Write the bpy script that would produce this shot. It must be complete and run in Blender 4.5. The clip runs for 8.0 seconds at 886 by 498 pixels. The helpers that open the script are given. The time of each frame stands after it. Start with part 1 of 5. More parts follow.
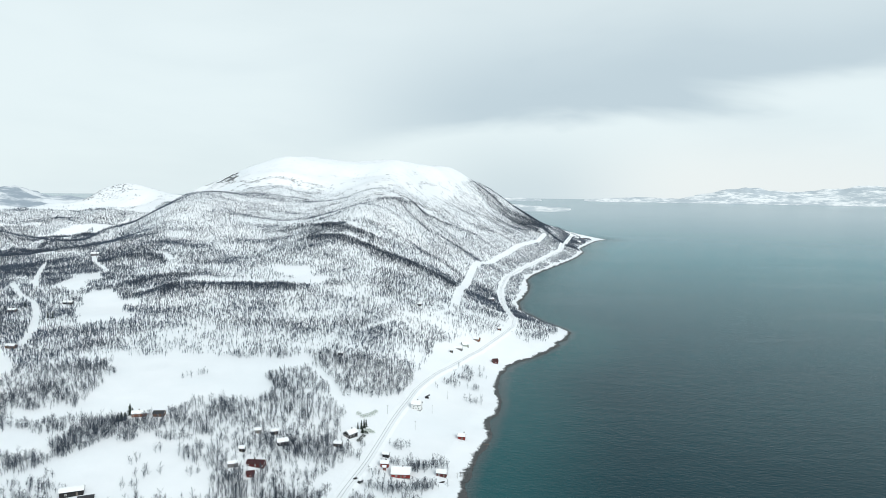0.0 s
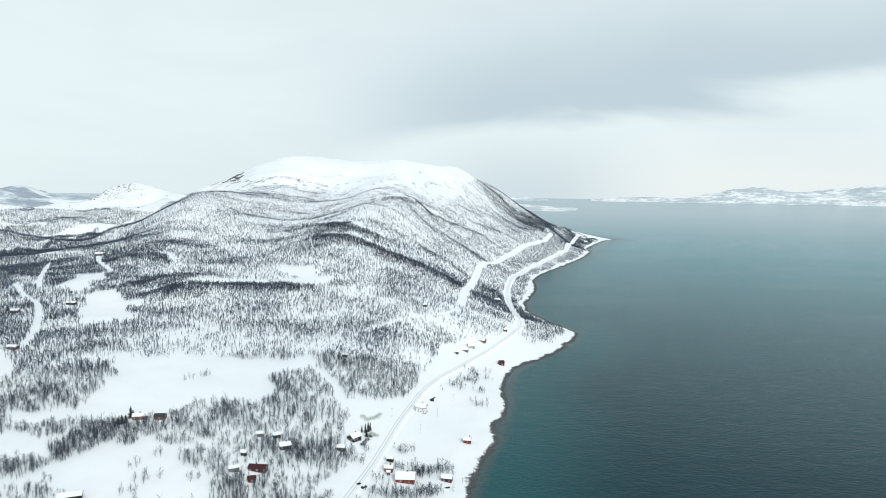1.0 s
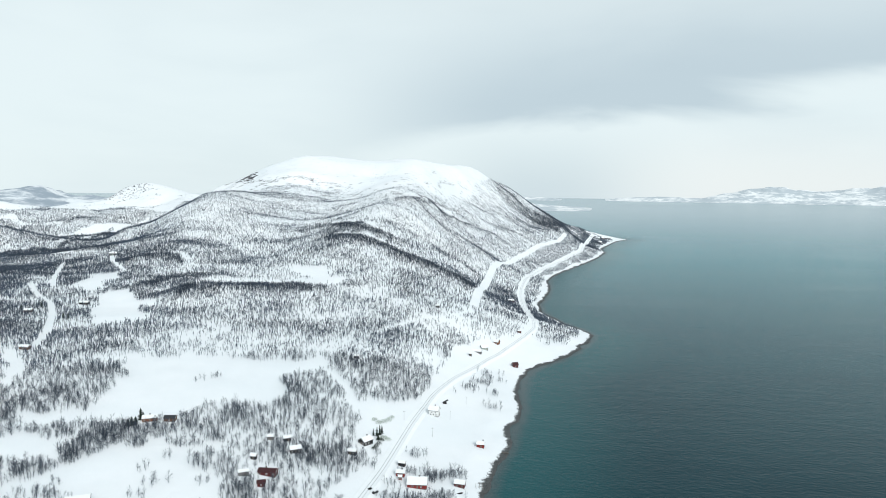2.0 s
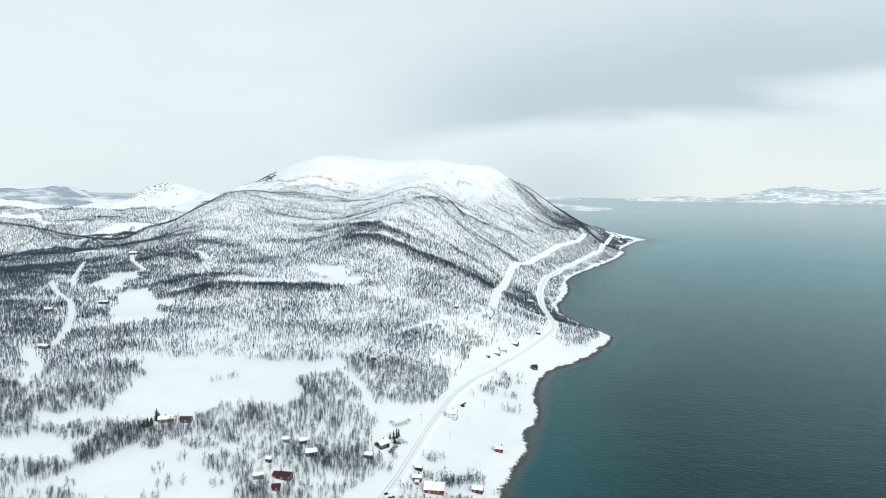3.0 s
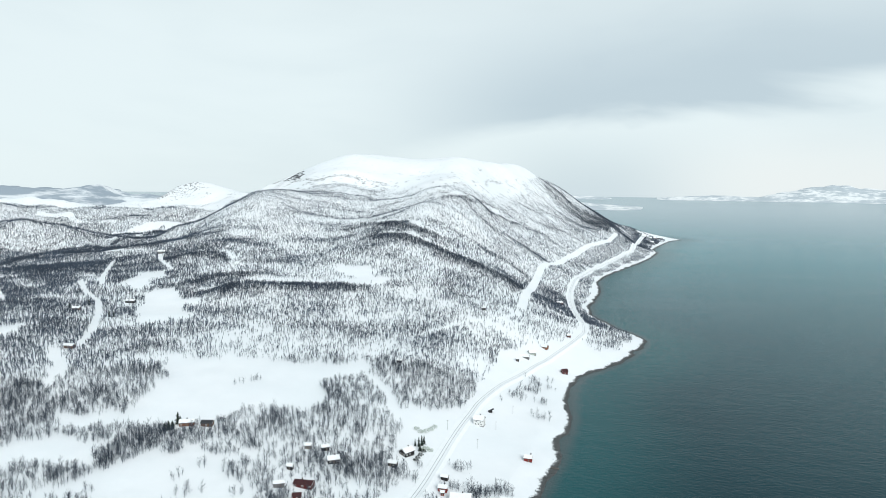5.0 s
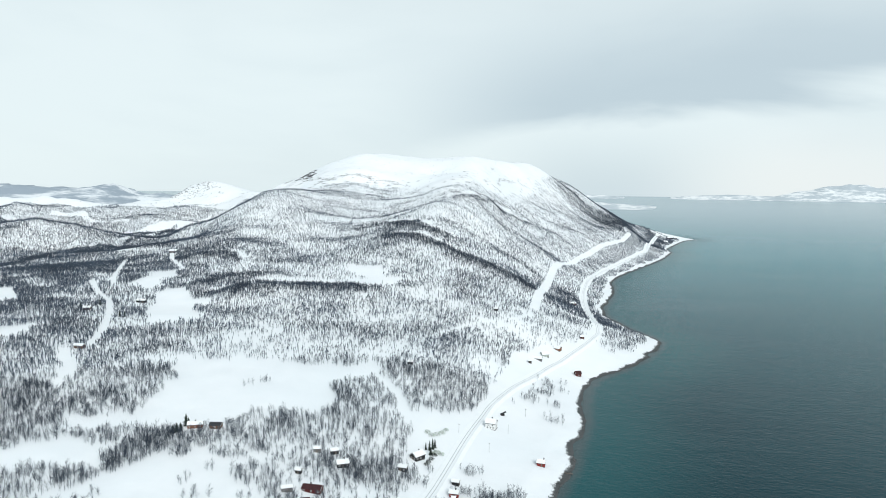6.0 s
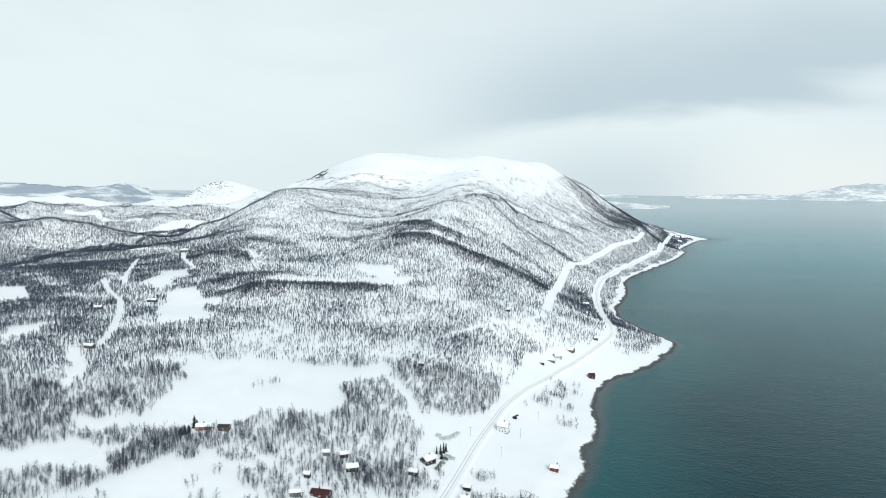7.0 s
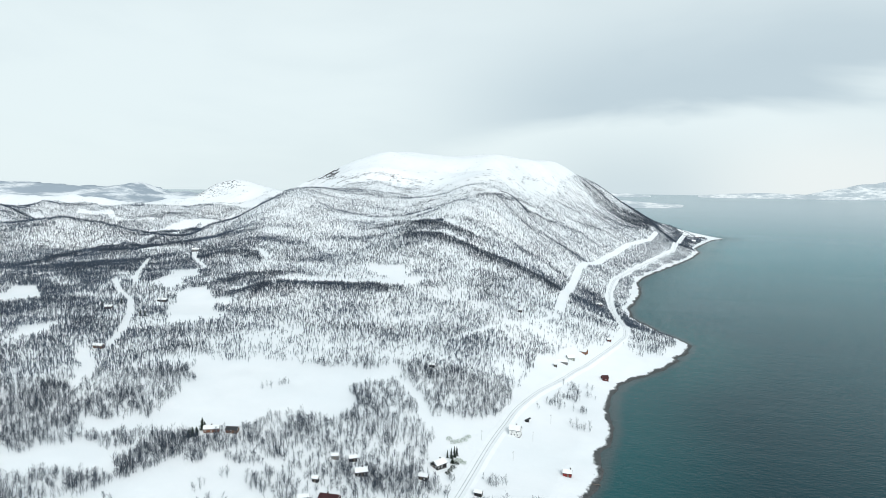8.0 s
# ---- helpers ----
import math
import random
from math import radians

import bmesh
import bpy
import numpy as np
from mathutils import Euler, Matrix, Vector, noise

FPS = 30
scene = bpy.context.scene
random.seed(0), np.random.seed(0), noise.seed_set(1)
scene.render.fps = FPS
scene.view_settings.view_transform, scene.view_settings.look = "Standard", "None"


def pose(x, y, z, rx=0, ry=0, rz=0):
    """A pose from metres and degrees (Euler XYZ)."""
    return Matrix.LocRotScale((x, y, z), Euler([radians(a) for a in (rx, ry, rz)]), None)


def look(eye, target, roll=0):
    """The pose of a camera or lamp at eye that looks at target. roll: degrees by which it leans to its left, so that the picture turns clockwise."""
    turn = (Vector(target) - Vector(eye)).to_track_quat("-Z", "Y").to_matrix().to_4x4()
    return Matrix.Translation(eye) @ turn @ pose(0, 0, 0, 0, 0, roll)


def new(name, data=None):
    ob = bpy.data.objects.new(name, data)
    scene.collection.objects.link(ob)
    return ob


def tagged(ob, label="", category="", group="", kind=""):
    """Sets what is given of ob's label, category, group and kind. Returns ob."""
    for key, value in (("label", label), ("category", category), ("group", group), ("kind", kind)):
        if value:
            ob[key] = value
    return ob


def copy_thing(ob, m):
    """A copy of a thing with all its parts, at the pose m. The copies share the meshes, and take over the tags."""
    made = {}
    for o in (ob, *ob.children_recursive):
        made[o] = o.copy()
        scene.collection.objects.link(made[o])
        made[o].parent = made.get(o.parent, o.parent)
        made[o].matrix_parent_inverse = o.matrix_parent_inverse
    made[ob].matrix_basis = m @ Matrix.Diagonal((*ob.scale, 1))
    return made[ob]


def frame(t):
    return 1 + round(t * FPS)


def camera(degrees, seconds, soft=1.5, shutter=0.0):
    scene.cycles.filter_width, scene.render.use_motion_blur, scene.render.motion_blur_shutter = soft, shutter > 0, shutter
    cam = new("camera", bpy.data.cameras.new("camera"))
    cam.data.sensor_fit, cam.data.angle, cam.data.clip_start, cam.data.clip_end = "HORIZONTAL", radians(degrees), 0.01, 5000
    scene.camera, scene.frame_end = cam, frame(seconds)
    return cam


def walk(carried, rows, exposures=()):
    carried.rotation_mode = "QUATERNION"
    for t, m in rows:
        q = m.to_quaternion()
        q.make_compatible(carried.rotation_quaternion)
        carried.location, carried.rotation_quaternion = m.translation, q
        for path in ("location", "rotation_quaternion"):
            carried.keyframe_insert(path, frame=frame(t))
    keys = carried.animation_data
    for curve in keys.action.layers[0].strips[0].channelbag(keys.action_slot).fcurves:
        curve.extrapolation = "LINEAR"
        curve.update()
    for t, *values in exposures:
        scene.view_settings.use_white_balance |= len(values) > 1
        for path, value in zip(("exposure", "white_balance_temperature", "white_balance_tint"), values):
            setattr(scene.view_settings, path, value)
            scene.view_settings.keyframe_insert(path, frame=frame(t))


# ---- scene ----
# ---------------------------------------------------------------- camera
cam = camera(67.4, 8.0, soft=0.85)
PATH = [
    (0.0, 0.00, 0.00, 182.00, 85.102, -0.732, 0.000),
    (0.5, 0.17, 4.16, 181.92, 85.091, -0.727, 0.225),
    (1.0, 0.29, 8.29, 181.85, 85.077, -0.723, 0.505),
    (1.5, 0.38, 12.39, 181.78, 85.060, -0.718, 0.963),
    (3.0, 0.41, 24.58, 181.62, 84.998, -0.705, 3.268),
    (3.5, 0.34, 28.62, 181.59, 84.972, -0.701, 3.923),
    (4.0, 0.22, 32.61, 181.57, 84.944, -0.696, 4.560),
    (4.5, 0.07, 36.58, 181.55, 84.914, -0.692, 5.148),
    (6.0, -0.60, 48.40, 181.57, 84.809, -0.679, 6.736),
    (6.5, -0.90, 52.28, 181.58, 84.770, -0.674, 7.246),
    (7.0, -1.23, 56.15, 181.61, 84.728, -0.670, 7.767),
    (7.5, -1.62, 60.00, 181.65, 84.684, -0.665, 8.243),
    (8.0, -2.03, 63.83, 181.69, 84.637, -0.661, 8.763),
]
walk(cam, [(t, pose(x, y, z, rx, ry, rz)) for t, x, y, z, rx, ry, rz in PATH], exposures=[(0.0, 0.0, 6330, 9), (8.0, 0.0, 6330, 9)])


# ---------------------------------------------------------------- node helpers
def nodes_of(mat):
    mat.use_nodes = True
    nt = mat.node_tree
    nt.nodes.clear()
    return nt


def put(nt, kind, inputs=None):
    n = nt.nodes.new(kind)
    for k, v in (inputs or {}).items():
        s = n.inputs[k]
        if isinstance(v, bpy.types.NodeSocket):
            nt.links.new(v, s)
        else:
            s.default_value = v
    return n


def math_node(nt, op, a, b=0.0, clamp=False):
    n = put(nt, "ShaderNodeMath", {0: a, 1: b})
    n.operation, n.use_clamp = op, clamp
    return n.outputs[0]


def mix_col(nt, fac, a, b):
    n = put(nt, "ShaderNodeMix")
    n.data_type = "RGBA"
    for s, v in ((n.inputs[0], fac), (n.inputs[6], a), (n.inputs[7], b)):
        if isinstance(v, bpy.types.NodeSocket):
            nt.links.new(v, s)
        else:
            s.default_value = v
    return n.outputs[2]


def ramp_val(nt, val, lo, hi, a=0.0, b=1.0):
    n = put(nt, "ShaderNodeMapRange")
    n.interpolation_type = "SMOOTHSTEP"
    nt.links.new(val, n.inputs[0])
    for k, v in enumerate((lo, hi, a, b)):
        n.inputs[k + 1].default_value = v
    return n.outputs[0]


# ---------------------------------------------------------------- world: overcast winter sky
world = bpy.data.worlds.new("overcast_sky")
scene.world = world
world.use_nodes = True
wt = world.node_tree
wt.nodes.clear()
SUN_ELEV, SUN_AZ = 32.0, 150.0
sky = put(wt, "ShaderNodeTexSky")
sky.sky_type, sky.sun_disc, sky.sun_elevation, sky.sun_rotation = "NISHITA", False, radians(SUN_ELEV), radians(SUN_AZ)
coord = put(wt, "ShaderNodeTexCoord").outputs["Generated"]
sep = put(wt, "ShaderNodeSeparateXYZ", {0: coord})
ahead = math_node(wt, "MAXIMUM", sep.outputs[1], 0.25)
az = math_node(wt, "DIVIDE", sep.outputs[0], ahead)
el = math_node(wt, "DIVIDE", sep.outputs[2], ahead)
stretch = put(wt, "ShaderNodeMapping", {0: coord, 3: (1.0, 1.0, 3.2), 2: (0.0, 0.25, 0.0)})
wisps = put(wt, "ShaderNodeTexNoise", {"Vector": stretch.outputs[0], "Scale": 2.6, "Detail": 5.0, "Roughness": 0.5, "Distortion": 0.3}).outputs[0]
broad = put(wt, "ShaderNodeTexNoise", {"Vector": stretch.outputs[0], "Scale": 1.1, "Detail": 3.0, "Roughness": 0.45}).outputs[0]
soft = math_node(wt, "MULTIPLY", math_node(wt, "SUBTRACT", wisps, 0.5), 0.16)
# the long grey cloud bank that climbs to the east
low_edge = math_node(wt, "ADD", math_node(wt, "MULTIPLY", az, 0.17), 0.066)
over = math_node(wt, "SUBTRACT", math_node(wt, "ADD", el, soft), low_edge)
bank_low = ramp_val(wt, over, -0.02, 0.03)
bank_high = ramp_val(wt, over, 0.03, 0.24, 1.0, 0.12)
bank_side = ramp_val(wt, az, -0.32, 0.08)
bank = math_node(wt, "MULTIPLY", math_node(wt, "MULTIPLY", bank_low, bank_high), bank_side)
haze = math_node(wt, "MULTIPLY", ramp_val(wt, az, -0.1, 0.1), ramp_val(wt, az, 0.15, 0.4, 1.0, 0.0))
haze = math_node(wt, "MULTIPLY", haze, ramp_val(wt, el, 0.0, 0.12, 0.6, 0.0))
grey = math_node(wt, "ADD", math_node(wt, "MULTIPLY", bank, ramp_val(wt, broad, 0.3, 0.7, 0.62, 1.0)), math_node(wt, "MULTIPLY", ramp_val(wt, wisps, 0.42, 0.75), 0.22))
grey = math_node(wt, "MAXIMUM", grey, haze, True)
cloud = mix_col(wt, grey, (0.85, 0.94, 0.945, 1), (0.575, 0.68, 0.73, 1))
low_light = math_node(wt, "MULTIPLY", ramp_val(wt, el, 0.01, 0.13, 0.85, 0.0), ramp_val(wt, az, 0.12, 0.4))
cloud = mix_col(wt, low_light, cloud, (0.9, 0.935, 0.915, 1))
zenith = ramp_val(wt, sep.outputs[2], 0.2, 0.5, 0.0, 0.85)
cloud = mix_col(wt, zenith, cloud, (0.52, 0.59, 0.62, 1))
ground_glow = ramp_val(wt, sep.outputs[2], -0.03, -0.004, 1.0, 0.0)
cloud = mix_col(wt, ground_glow, cloud, (0.45, 0.55, 0.58, 1))
bg_sky = put(wt, "ShaderNodeBackground", {"Color": sky.outputs[0], "Strength": 0.06})
bg_cloud = put(wt, "ShaderNodeBackground", {"Color": cloud, "Strength": 1.0})
both = put(wt, "ShaderNodeMixShader", {0: 0.94, 1: bg_sky.outputs[0], 2: bg_cloud.outputs[0]})
put(wt, "ShaderNodeOutputWorld", {0: both.outputs[0]})

sun_data = bpy.data.lights.new("sun", "SUN")
sun_data.energy, sun_data.angle, sun_data.color = 2.15, radians(25), (1.0, 0.97, 0.93)
sun = new("sun", sun_data)
sun.matrix_world = look((0, 0, 0), (-math.sin(radians(SUN_AZ)) * math.cos(radians(SUN_ELEV)), -math.cos(radians(SUN_AZ)) * math.cos(radians(SUN_ELEV)), -math.sin(radians(SUN_ELEV))))


# ---------------------------------------------------------------- materials
def material(name):
    m = bpy.data.materials.new(name)
    nt = nodes_of(m)
    return m, nt


def finish(nt, colour, rough=0.8, bump=None, strength=0.3, distance=0.1, metal=0.0, ior=1.45, spec=0.5):
    b = put(nt, "ShaderNodeBsdfPrincipled", {"Base Color": colour, "Roughness": rough, "Metallic": metal, "IOR": ior, "Specular IOR Level": spec})
    if bump is not None:
        n = put(nt, "ShaderNodeBump", {"Height": bump, "Strength": strength, "Distance": distance})
        nt.links.new(n.outputs[0], b.inputs["Normal"])
    put(nt, "ShaderNodeOutputMaterial", {0: b.outputs[0]})


def tex_noise(nt, vec, scale, detail=4.0, rough=0.55):
    return put(nt, "ShaderNodeTexNoise", {"Vector": vec, "Scale": scale, "Detail": detail, "Roughness": rough}).outputs[0]


def where(nt):
    return put(nt, "ShaderNodeNewGeometry").outputs["Position"]


def plain(name, colour, rough=0.7, vary=0.25, scale=1.5, metal=0.0):
    m, nt = material(name)
    pos = put(nt, "ShaderNodeTexCoord").outputs["Object"]
    a, b = tex_noise(nt, pos, scale), tex_noise(nt, pos, scale * 7)
    f = math_node(nt, "ADD", math_node(nt, "MULTIPLY", a, 0.6), math_node(nt, "MULTIPLY", b, 0.4))
    lo = tuple(c * (1 - vary) for c in colour) + (1,)
    hi = tuple(min(1, c * (1 + vary)) for c in colour) + (1,)
    finish(nt, mix_col(nt, ramp_val(nt, f, 0.3, 0.7), lo, hi), rough, b, 0.25, 0.03, metal)
    return m


def snow_ground():
    m, nt = material("snow_ground")
    pos = where(nt)
    big, mid, small = tex_noise(nt, pos, 0.0086, 4), tex_noise(nt, pos, 0.064, 5), tex_noise(nt, pos, 0.43, 4)
    col = mix_col(nt, ramp_val(nt, big, 0.3, 0.7), (0.86, 0.9, 0.925, 1), (0.91, 0.932, 0.948, 1))
    col = mix_col(nt, ramp_val(nt, mid, 0.35, 0.75, 0.0, 0.3), col, (0.82, 0.86, 0.885, 1))
    # wet dark shingle just above the water line
    z = put(nt, "ShaderNodeSeparateXYZ", {0: pos}).outputs[2]
    edge = math_node(nt, "ADD", z, math_node(nt, "MULTIPLY", math_node(nt, "SUBTRACT", mid, 0.5), 1.8))
    edge = math_node(nt, "ADD", edge, math_node(nt, "MULTIPLY", math_node(nt, "SUBTRACT", small, 0.5), 0.9))
    col = mix_col(nt, ramp_val(nt, edge, 0.5, 0.95, 1.0, 0.0), col, mix_col(nt, small, (0.035, 0.04, 0.042, 1), (0.13, 0.135, 0.135, 1)))
    # rock showing through on steep ground
    up = put(nt, "ShaderNodeSeparateXYZ", {0: put(nt, "ShaderNodeNewGeometry").outputs["Normal"]}).outputs[2]
    steep = math_node(nt, "ADD", up, math_node(nt, "MULTIPLY", math_node(nt, "SUBTRACT", mid, 0.5), 0.35))
    rock = math_node(nt, "MULTIPLY", ramp_val(nt, steep, 0.45, 0.6, 1.0, 0.0), ramp_val(nt, z, 56, 126))
    col = mix_col(nt, rock, col, mix_col(nt, small, (0.06, 0.06, 0.065, 1), (0.2, 0.2, 0.2, 1)))
    # thin wind-bared rock ledges high on the mountain
    crag = tex_noise(nt, put(nt, "ShaderNodeMapping", {0: pos, 3: (0.6, 1.2, 0.9)}).outputs[0], 0.0143, 7, 0.68)
    ledge = ramp_val(nt, math_node(nt, "ABSOLUTE", math_node(nt, "SUBTRACT", crag, 0.5)), 0.003, 0.016, 1.0, 0.0)
    ledge = math_node(nt, "MULTIPLY", math_node(nt, "MULTIPLY", ledge, ramp_val(nt, z, 133, 175)), ramp_val(nt, mid, 0.5, 0.6))
    ledge = math_node(nt, "MULTIPLY", ledge, ramp_val(nt, z, 196, 231, 1.0, 0.08))
    col = mix_col(nt, ledge, col, (0.1, 0.1, 0.105, 1))
    # scrub and bare rock on the distant fells, paled blue-grey by painted haze
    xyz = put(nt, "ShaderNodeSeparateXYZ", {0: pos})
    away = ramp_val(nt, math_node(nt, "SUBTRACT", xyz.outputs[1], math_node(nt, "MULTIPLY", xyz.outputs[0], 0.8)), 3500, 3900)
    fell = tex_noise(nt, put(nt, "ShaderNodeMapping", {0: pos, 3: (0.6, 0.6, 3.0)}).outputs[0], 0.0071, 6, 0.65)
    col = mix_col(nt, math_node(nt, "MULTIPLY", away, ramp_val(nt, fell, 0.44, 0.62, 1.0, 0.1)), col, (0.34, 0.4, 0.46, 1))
    h = math_node(nt, "ADD", math_node(nt, "MULTIPLY", mid, 2.0), small)
    finish(nt, col, 0.75, h, 0.35, 0.8, spec=0.25)
    return m


def sea_water():
    m, nt = material("sea_water")
    pos = where(nt)
    wind = put(nt, "ShaderNodeMapping", {0: pos, 3: (0.8, 1.15, 1.0), 2: (0, 0, radians(24))}).outputs[0]
    w1, w2, w3 = tex_noise(nt, wind, 0.3, 4, 0.65), tex_noise(nt, wind, 0.075, 4), tex_noise(nt, wind, 1.1, 3)
    lanes = tex_noise(nt, put(nt, "ShaderNodeMapping", {0: pos, 3: (0.45, 1.3, 1.0), 2: (0, 0, radians(-14))}).outputs[0], 0.0035, 6, 0.6)
    col = mix_col(nt, ramp_val(nt, lanes, 0.35, 0.7), (0.0022, 0.031, 0.042, 1), (0.0044, 0.044, 0.056, 1))
    # water paled with distance: sky reflection and haze painted into the base colour
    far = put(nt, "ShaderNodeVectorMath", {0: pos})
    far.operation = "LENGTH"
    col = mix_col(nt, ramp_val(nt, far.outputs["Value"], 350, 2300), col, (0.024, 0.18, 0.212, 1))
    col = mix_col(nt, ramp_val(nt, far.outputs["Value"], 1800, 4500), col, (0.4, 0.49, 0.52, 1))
    # green shoals along the land, and pale shingle under the first metres of water
    off = put(nt, "ShaderNodeAttribute")
    off.attribute_name = "offshore"
    off = math_node(nt, "ADD", off.outputs["Fac"], math_node(nt, "MULTIPLY", math_node(nt, "SUBTRACT", w2, 0.5), 7.0))
    col = mix_col(nt, ramp_val(nt, off, 5, 110, 0.75, 0.0), col, (0.014, 0.1, 0.108, 1))
    col = mix_col(nt, ramp_val(nt, off, 1, 12, 0.85, 0.0), col, mix_col(nt, ramp_val(nt, w3, 0.3, 0.7), (0.045, 0.07, 0.075, 1), (0.1, 0.125, 0.13, 1)))
    # gusts roughen the water in patches
    gust = ramp_val(nt, lanes, 0.38, 0.62, 0.7, 1.2)
    h = math_node(nt, "ADD", math_node(nt, "ADD", math_node(nt, "MULTIPLY", w2, 1.6), math_node(nt, "MULTIPLY", w1, 1.3)), math_node(nt, "MULTIPLY", w3, 0.3))
    finish(nt, col, 0.18, math_node(nt, "MULTIPLY", h, gust), 0.5, 0.6, ior=1.333, spec=0.12)
    return m


SNOW, SEA = snow_ground(), sea_water()
BARK = plain("birch_bark", (0.05, 0.065, 0.088), 0.9, 0.4, 0.8)
# bark again for the distant woods, with a blue-grey haze mixed into its colour
HAZED = plain("haze_paled_twigs", (0.055, 0.075, 0.105), 0.9, 0.4, 0.02)
SPRUCE = plain("spruce_needles", (0.022, 0.035, 0.026), 0.9, 0.45, 0.7)
PACKED = plain("packed_snow", (0.885, 0.915, 0.93), 0.7, 0.04, 0.2)
RUT = plain("wheel_rut", (0.33, 0.35, 0.365), 0.75, 0.2, 0.4)


# ---------------------------------------------------------------- mesh helpers
def mesh_from(name, verts, faces_flat, sides, mat, smooth=False, mats=None, face_mat=None):
    me = bpy.data.meshes.new(name)
    v = np.asarray(verts, np.float32)
    fl = np.asarray(faces_flat, np.int32).ravel()
    n = len(fl) // sides
    me.vertices.add(len(v))
    me.vertices.foreach_set("co", v.ravel())
    me.loops.add(len(fl))
    me.loops.foreach_set("vertex_index", fl)
    me.polygons.add(n)
    me.polygons.foreach_set("loop_start", np.arange(0, n * sides, sides, dtype=np.int32))
    for mt in (mats or [mat]):
        me.materials.append(mt)
    if face_mat is not None:
        me.polygons.foreach_set("material_index", np.asarray(face_mat, np.int32))
    me.update(calc_edges=True)
    me.validate()
    me.polygons.foreach_set("use_smooth", np.full(len(me.polygons), smooth))
    return me


def vnoise(x, y, size, seed):
    """Smooth random relief, -1 to 1, with bumps of that size in metres."""
    u, v = x / size, y / size
    i, j = np.floor(u), np.floor(v)
    fu, fv = u - i, v - j
    fu, fv = fu * fu * (3 - 2 * fu), fv * fv * (3 - 2 * fv)

    def h(a, b):
        s = np.sin(a * 127.1 + b * 311.7 + seed * 74.7) * 43758.5453
        return (s - np.floor(s)) * 2 - 1
    return (h(i, j) * (1 - fu) + h(i + 1, j) * fu) * (1 - fv) + (h(i, j + 1) * (1 - fu) + h(i + 1, j + 1) * fu) * fv


def fbm(x, y, size, seed, octaves=4):
    z, a = 0, 1.0
    for k in range(octaves):
        z = z + a * vnoise(x, y, size / 2 ** k, seed + k)
        a *= 0.5
    return z


# ---------------------------------------------------------------- the lie of the land (metres)
COAST = np.array([(-1260, 3780), (0, 3290), (462, 2912), (602, 2744), (664, 2661), (599, 2573), (519, 2366), (455, 2191), (445, 2066), (361, 1830),
                  (277, 1639), (223, 1518), (181, 1394), (171, 1284), (151, 1176), (130, 1095), (125, 1021), (137, 966), (148, 924), (164, 893), (169, 861),
                  (158, 823), (133, 770), (106, 728), (74, 687), (62, 651), (55, 603), (52, 561), (46, 532), (41, 505), (35, 476), (28, 454), (22, 430),
                  (17, 407), (14, 382), (8, 336), (3, 210), (-14, 0), (-42, -420), (28, -1120), (-84, -2800), (-280, -6720)], float)


def inland(x, y):
    """Distance from the shore, positive on land."""
    x, y = np.asarray(x, float), np.asarray(y, float)
    best, side = np.full(x.shape, 1e9), np.zeros(x.shape, bool)
    for (ax, ay), (bx, by) in zip(COAST[:-1], COAST[1:]):
        dx, dy = bx - ax, by - ay
        t = np.clip(((x - ax) * dx + (y - ay) * dy) / (dx * dx + dy * dy), 0, 1)
        best = np.minimum(best, np.hypot(x - ax - t * dx, y - ay - t * dy))
        side ^= ((ay > y) != (by > y)) & (x < dx * (y - ay) / (dy if dy else 1e-9) + ax)
    return np.where(side, best, -best)


def inside(poly, x, y):
    side = np.zeros(x.shape, bool)
    for (ax, ay), (bx, by) in zip(poly, poly[1:] + poly[:1]):
        if ay != by:
            side ^= ((ay > y) != (by > y)) & (x < (bx - ax) * (y - ay) / (by - ay) + ax)
    return side


def off_line(line, x, y):
    best = np.full(x.shape, 1e9)
    for (ax, ay), (bx, by) in zip(line[:-1], line[1:]):
        dx, dy = bx - ax, by - ay
        t = np.clip(((x - ax) * dx + (y - ay) * dy) / (dx * dx + dy * dy), 0, 1)
        best = np.minimum(best, np.hypot(x - ax - t * dx, y - ay - t * dy))
    return best


HILLS = []


def hill(x, y, top, rx, ry, turn=0):
    HILLS.append((x, y, top, rx, ry, math.cos(radians(turn)), math.sin(radians(turn))))


hill(-190.4, 1782.2, 84, 330.4, 229.6, -11)  # summit
hill(-480.2, 2003.4, 182, 250.6, 203, -13)  # west summit
hill(32.2, 2122.4, 184.8, 103.6, 233.8, -19)  # east shoulder
hill(-110.6, 1374.8, 100.8, 81.2, 305.2, 0)  # south face
hill(-380.8, 1430.8, 114.8, 183.4, 310.8, 0)  # west spur
hill(-518, 968.8, 22.4, 656.6, 288.4, 11)  # plateau
hill(-1250, 1330, 78, 150, 120, -1)  # valley side
hill(-988.4, 2079, 109.2, 147, 68.6, -32)  # left mountain
hill(-1178.8, 1610, 98, 488.6, 105, 8)  # left ridge
hill(-2270, 3470, 62, 120, 300, 20)  # far left
hill(-2480, 3200, 38, 150, 260, 30)
hill(-2900, 3000, 66, 330, 180, 9)  # far far
hill(8.4, 915.6, 9.8, 224, 203, 0)  # coast hill
hill(-445.2, 523.6, 23.8, 320.6, 197.4, -6)  # near woods
hill(281.4, 2198, 54.6, 100.8, 330.4, 13)  # toe
hill(117.6, 1296.4, 23.8, 81.2, 238, -3)  # corridor
hill(51.8, 709.8, 28, 92.4, 63, 1)  # cape woods
hill(-166.6, 2556.4, 81.2, 509.6, 238, -2)  # back side
hill(-1617, 1071, 37.8, 513.8, 383.6, -2)  # west land
hill(-550.2, 830.2, 4.2, 205.8, 42, -12)  # treeline
hill(-515.2, 1309, 49, 78.4, 112, 6)  # spur front
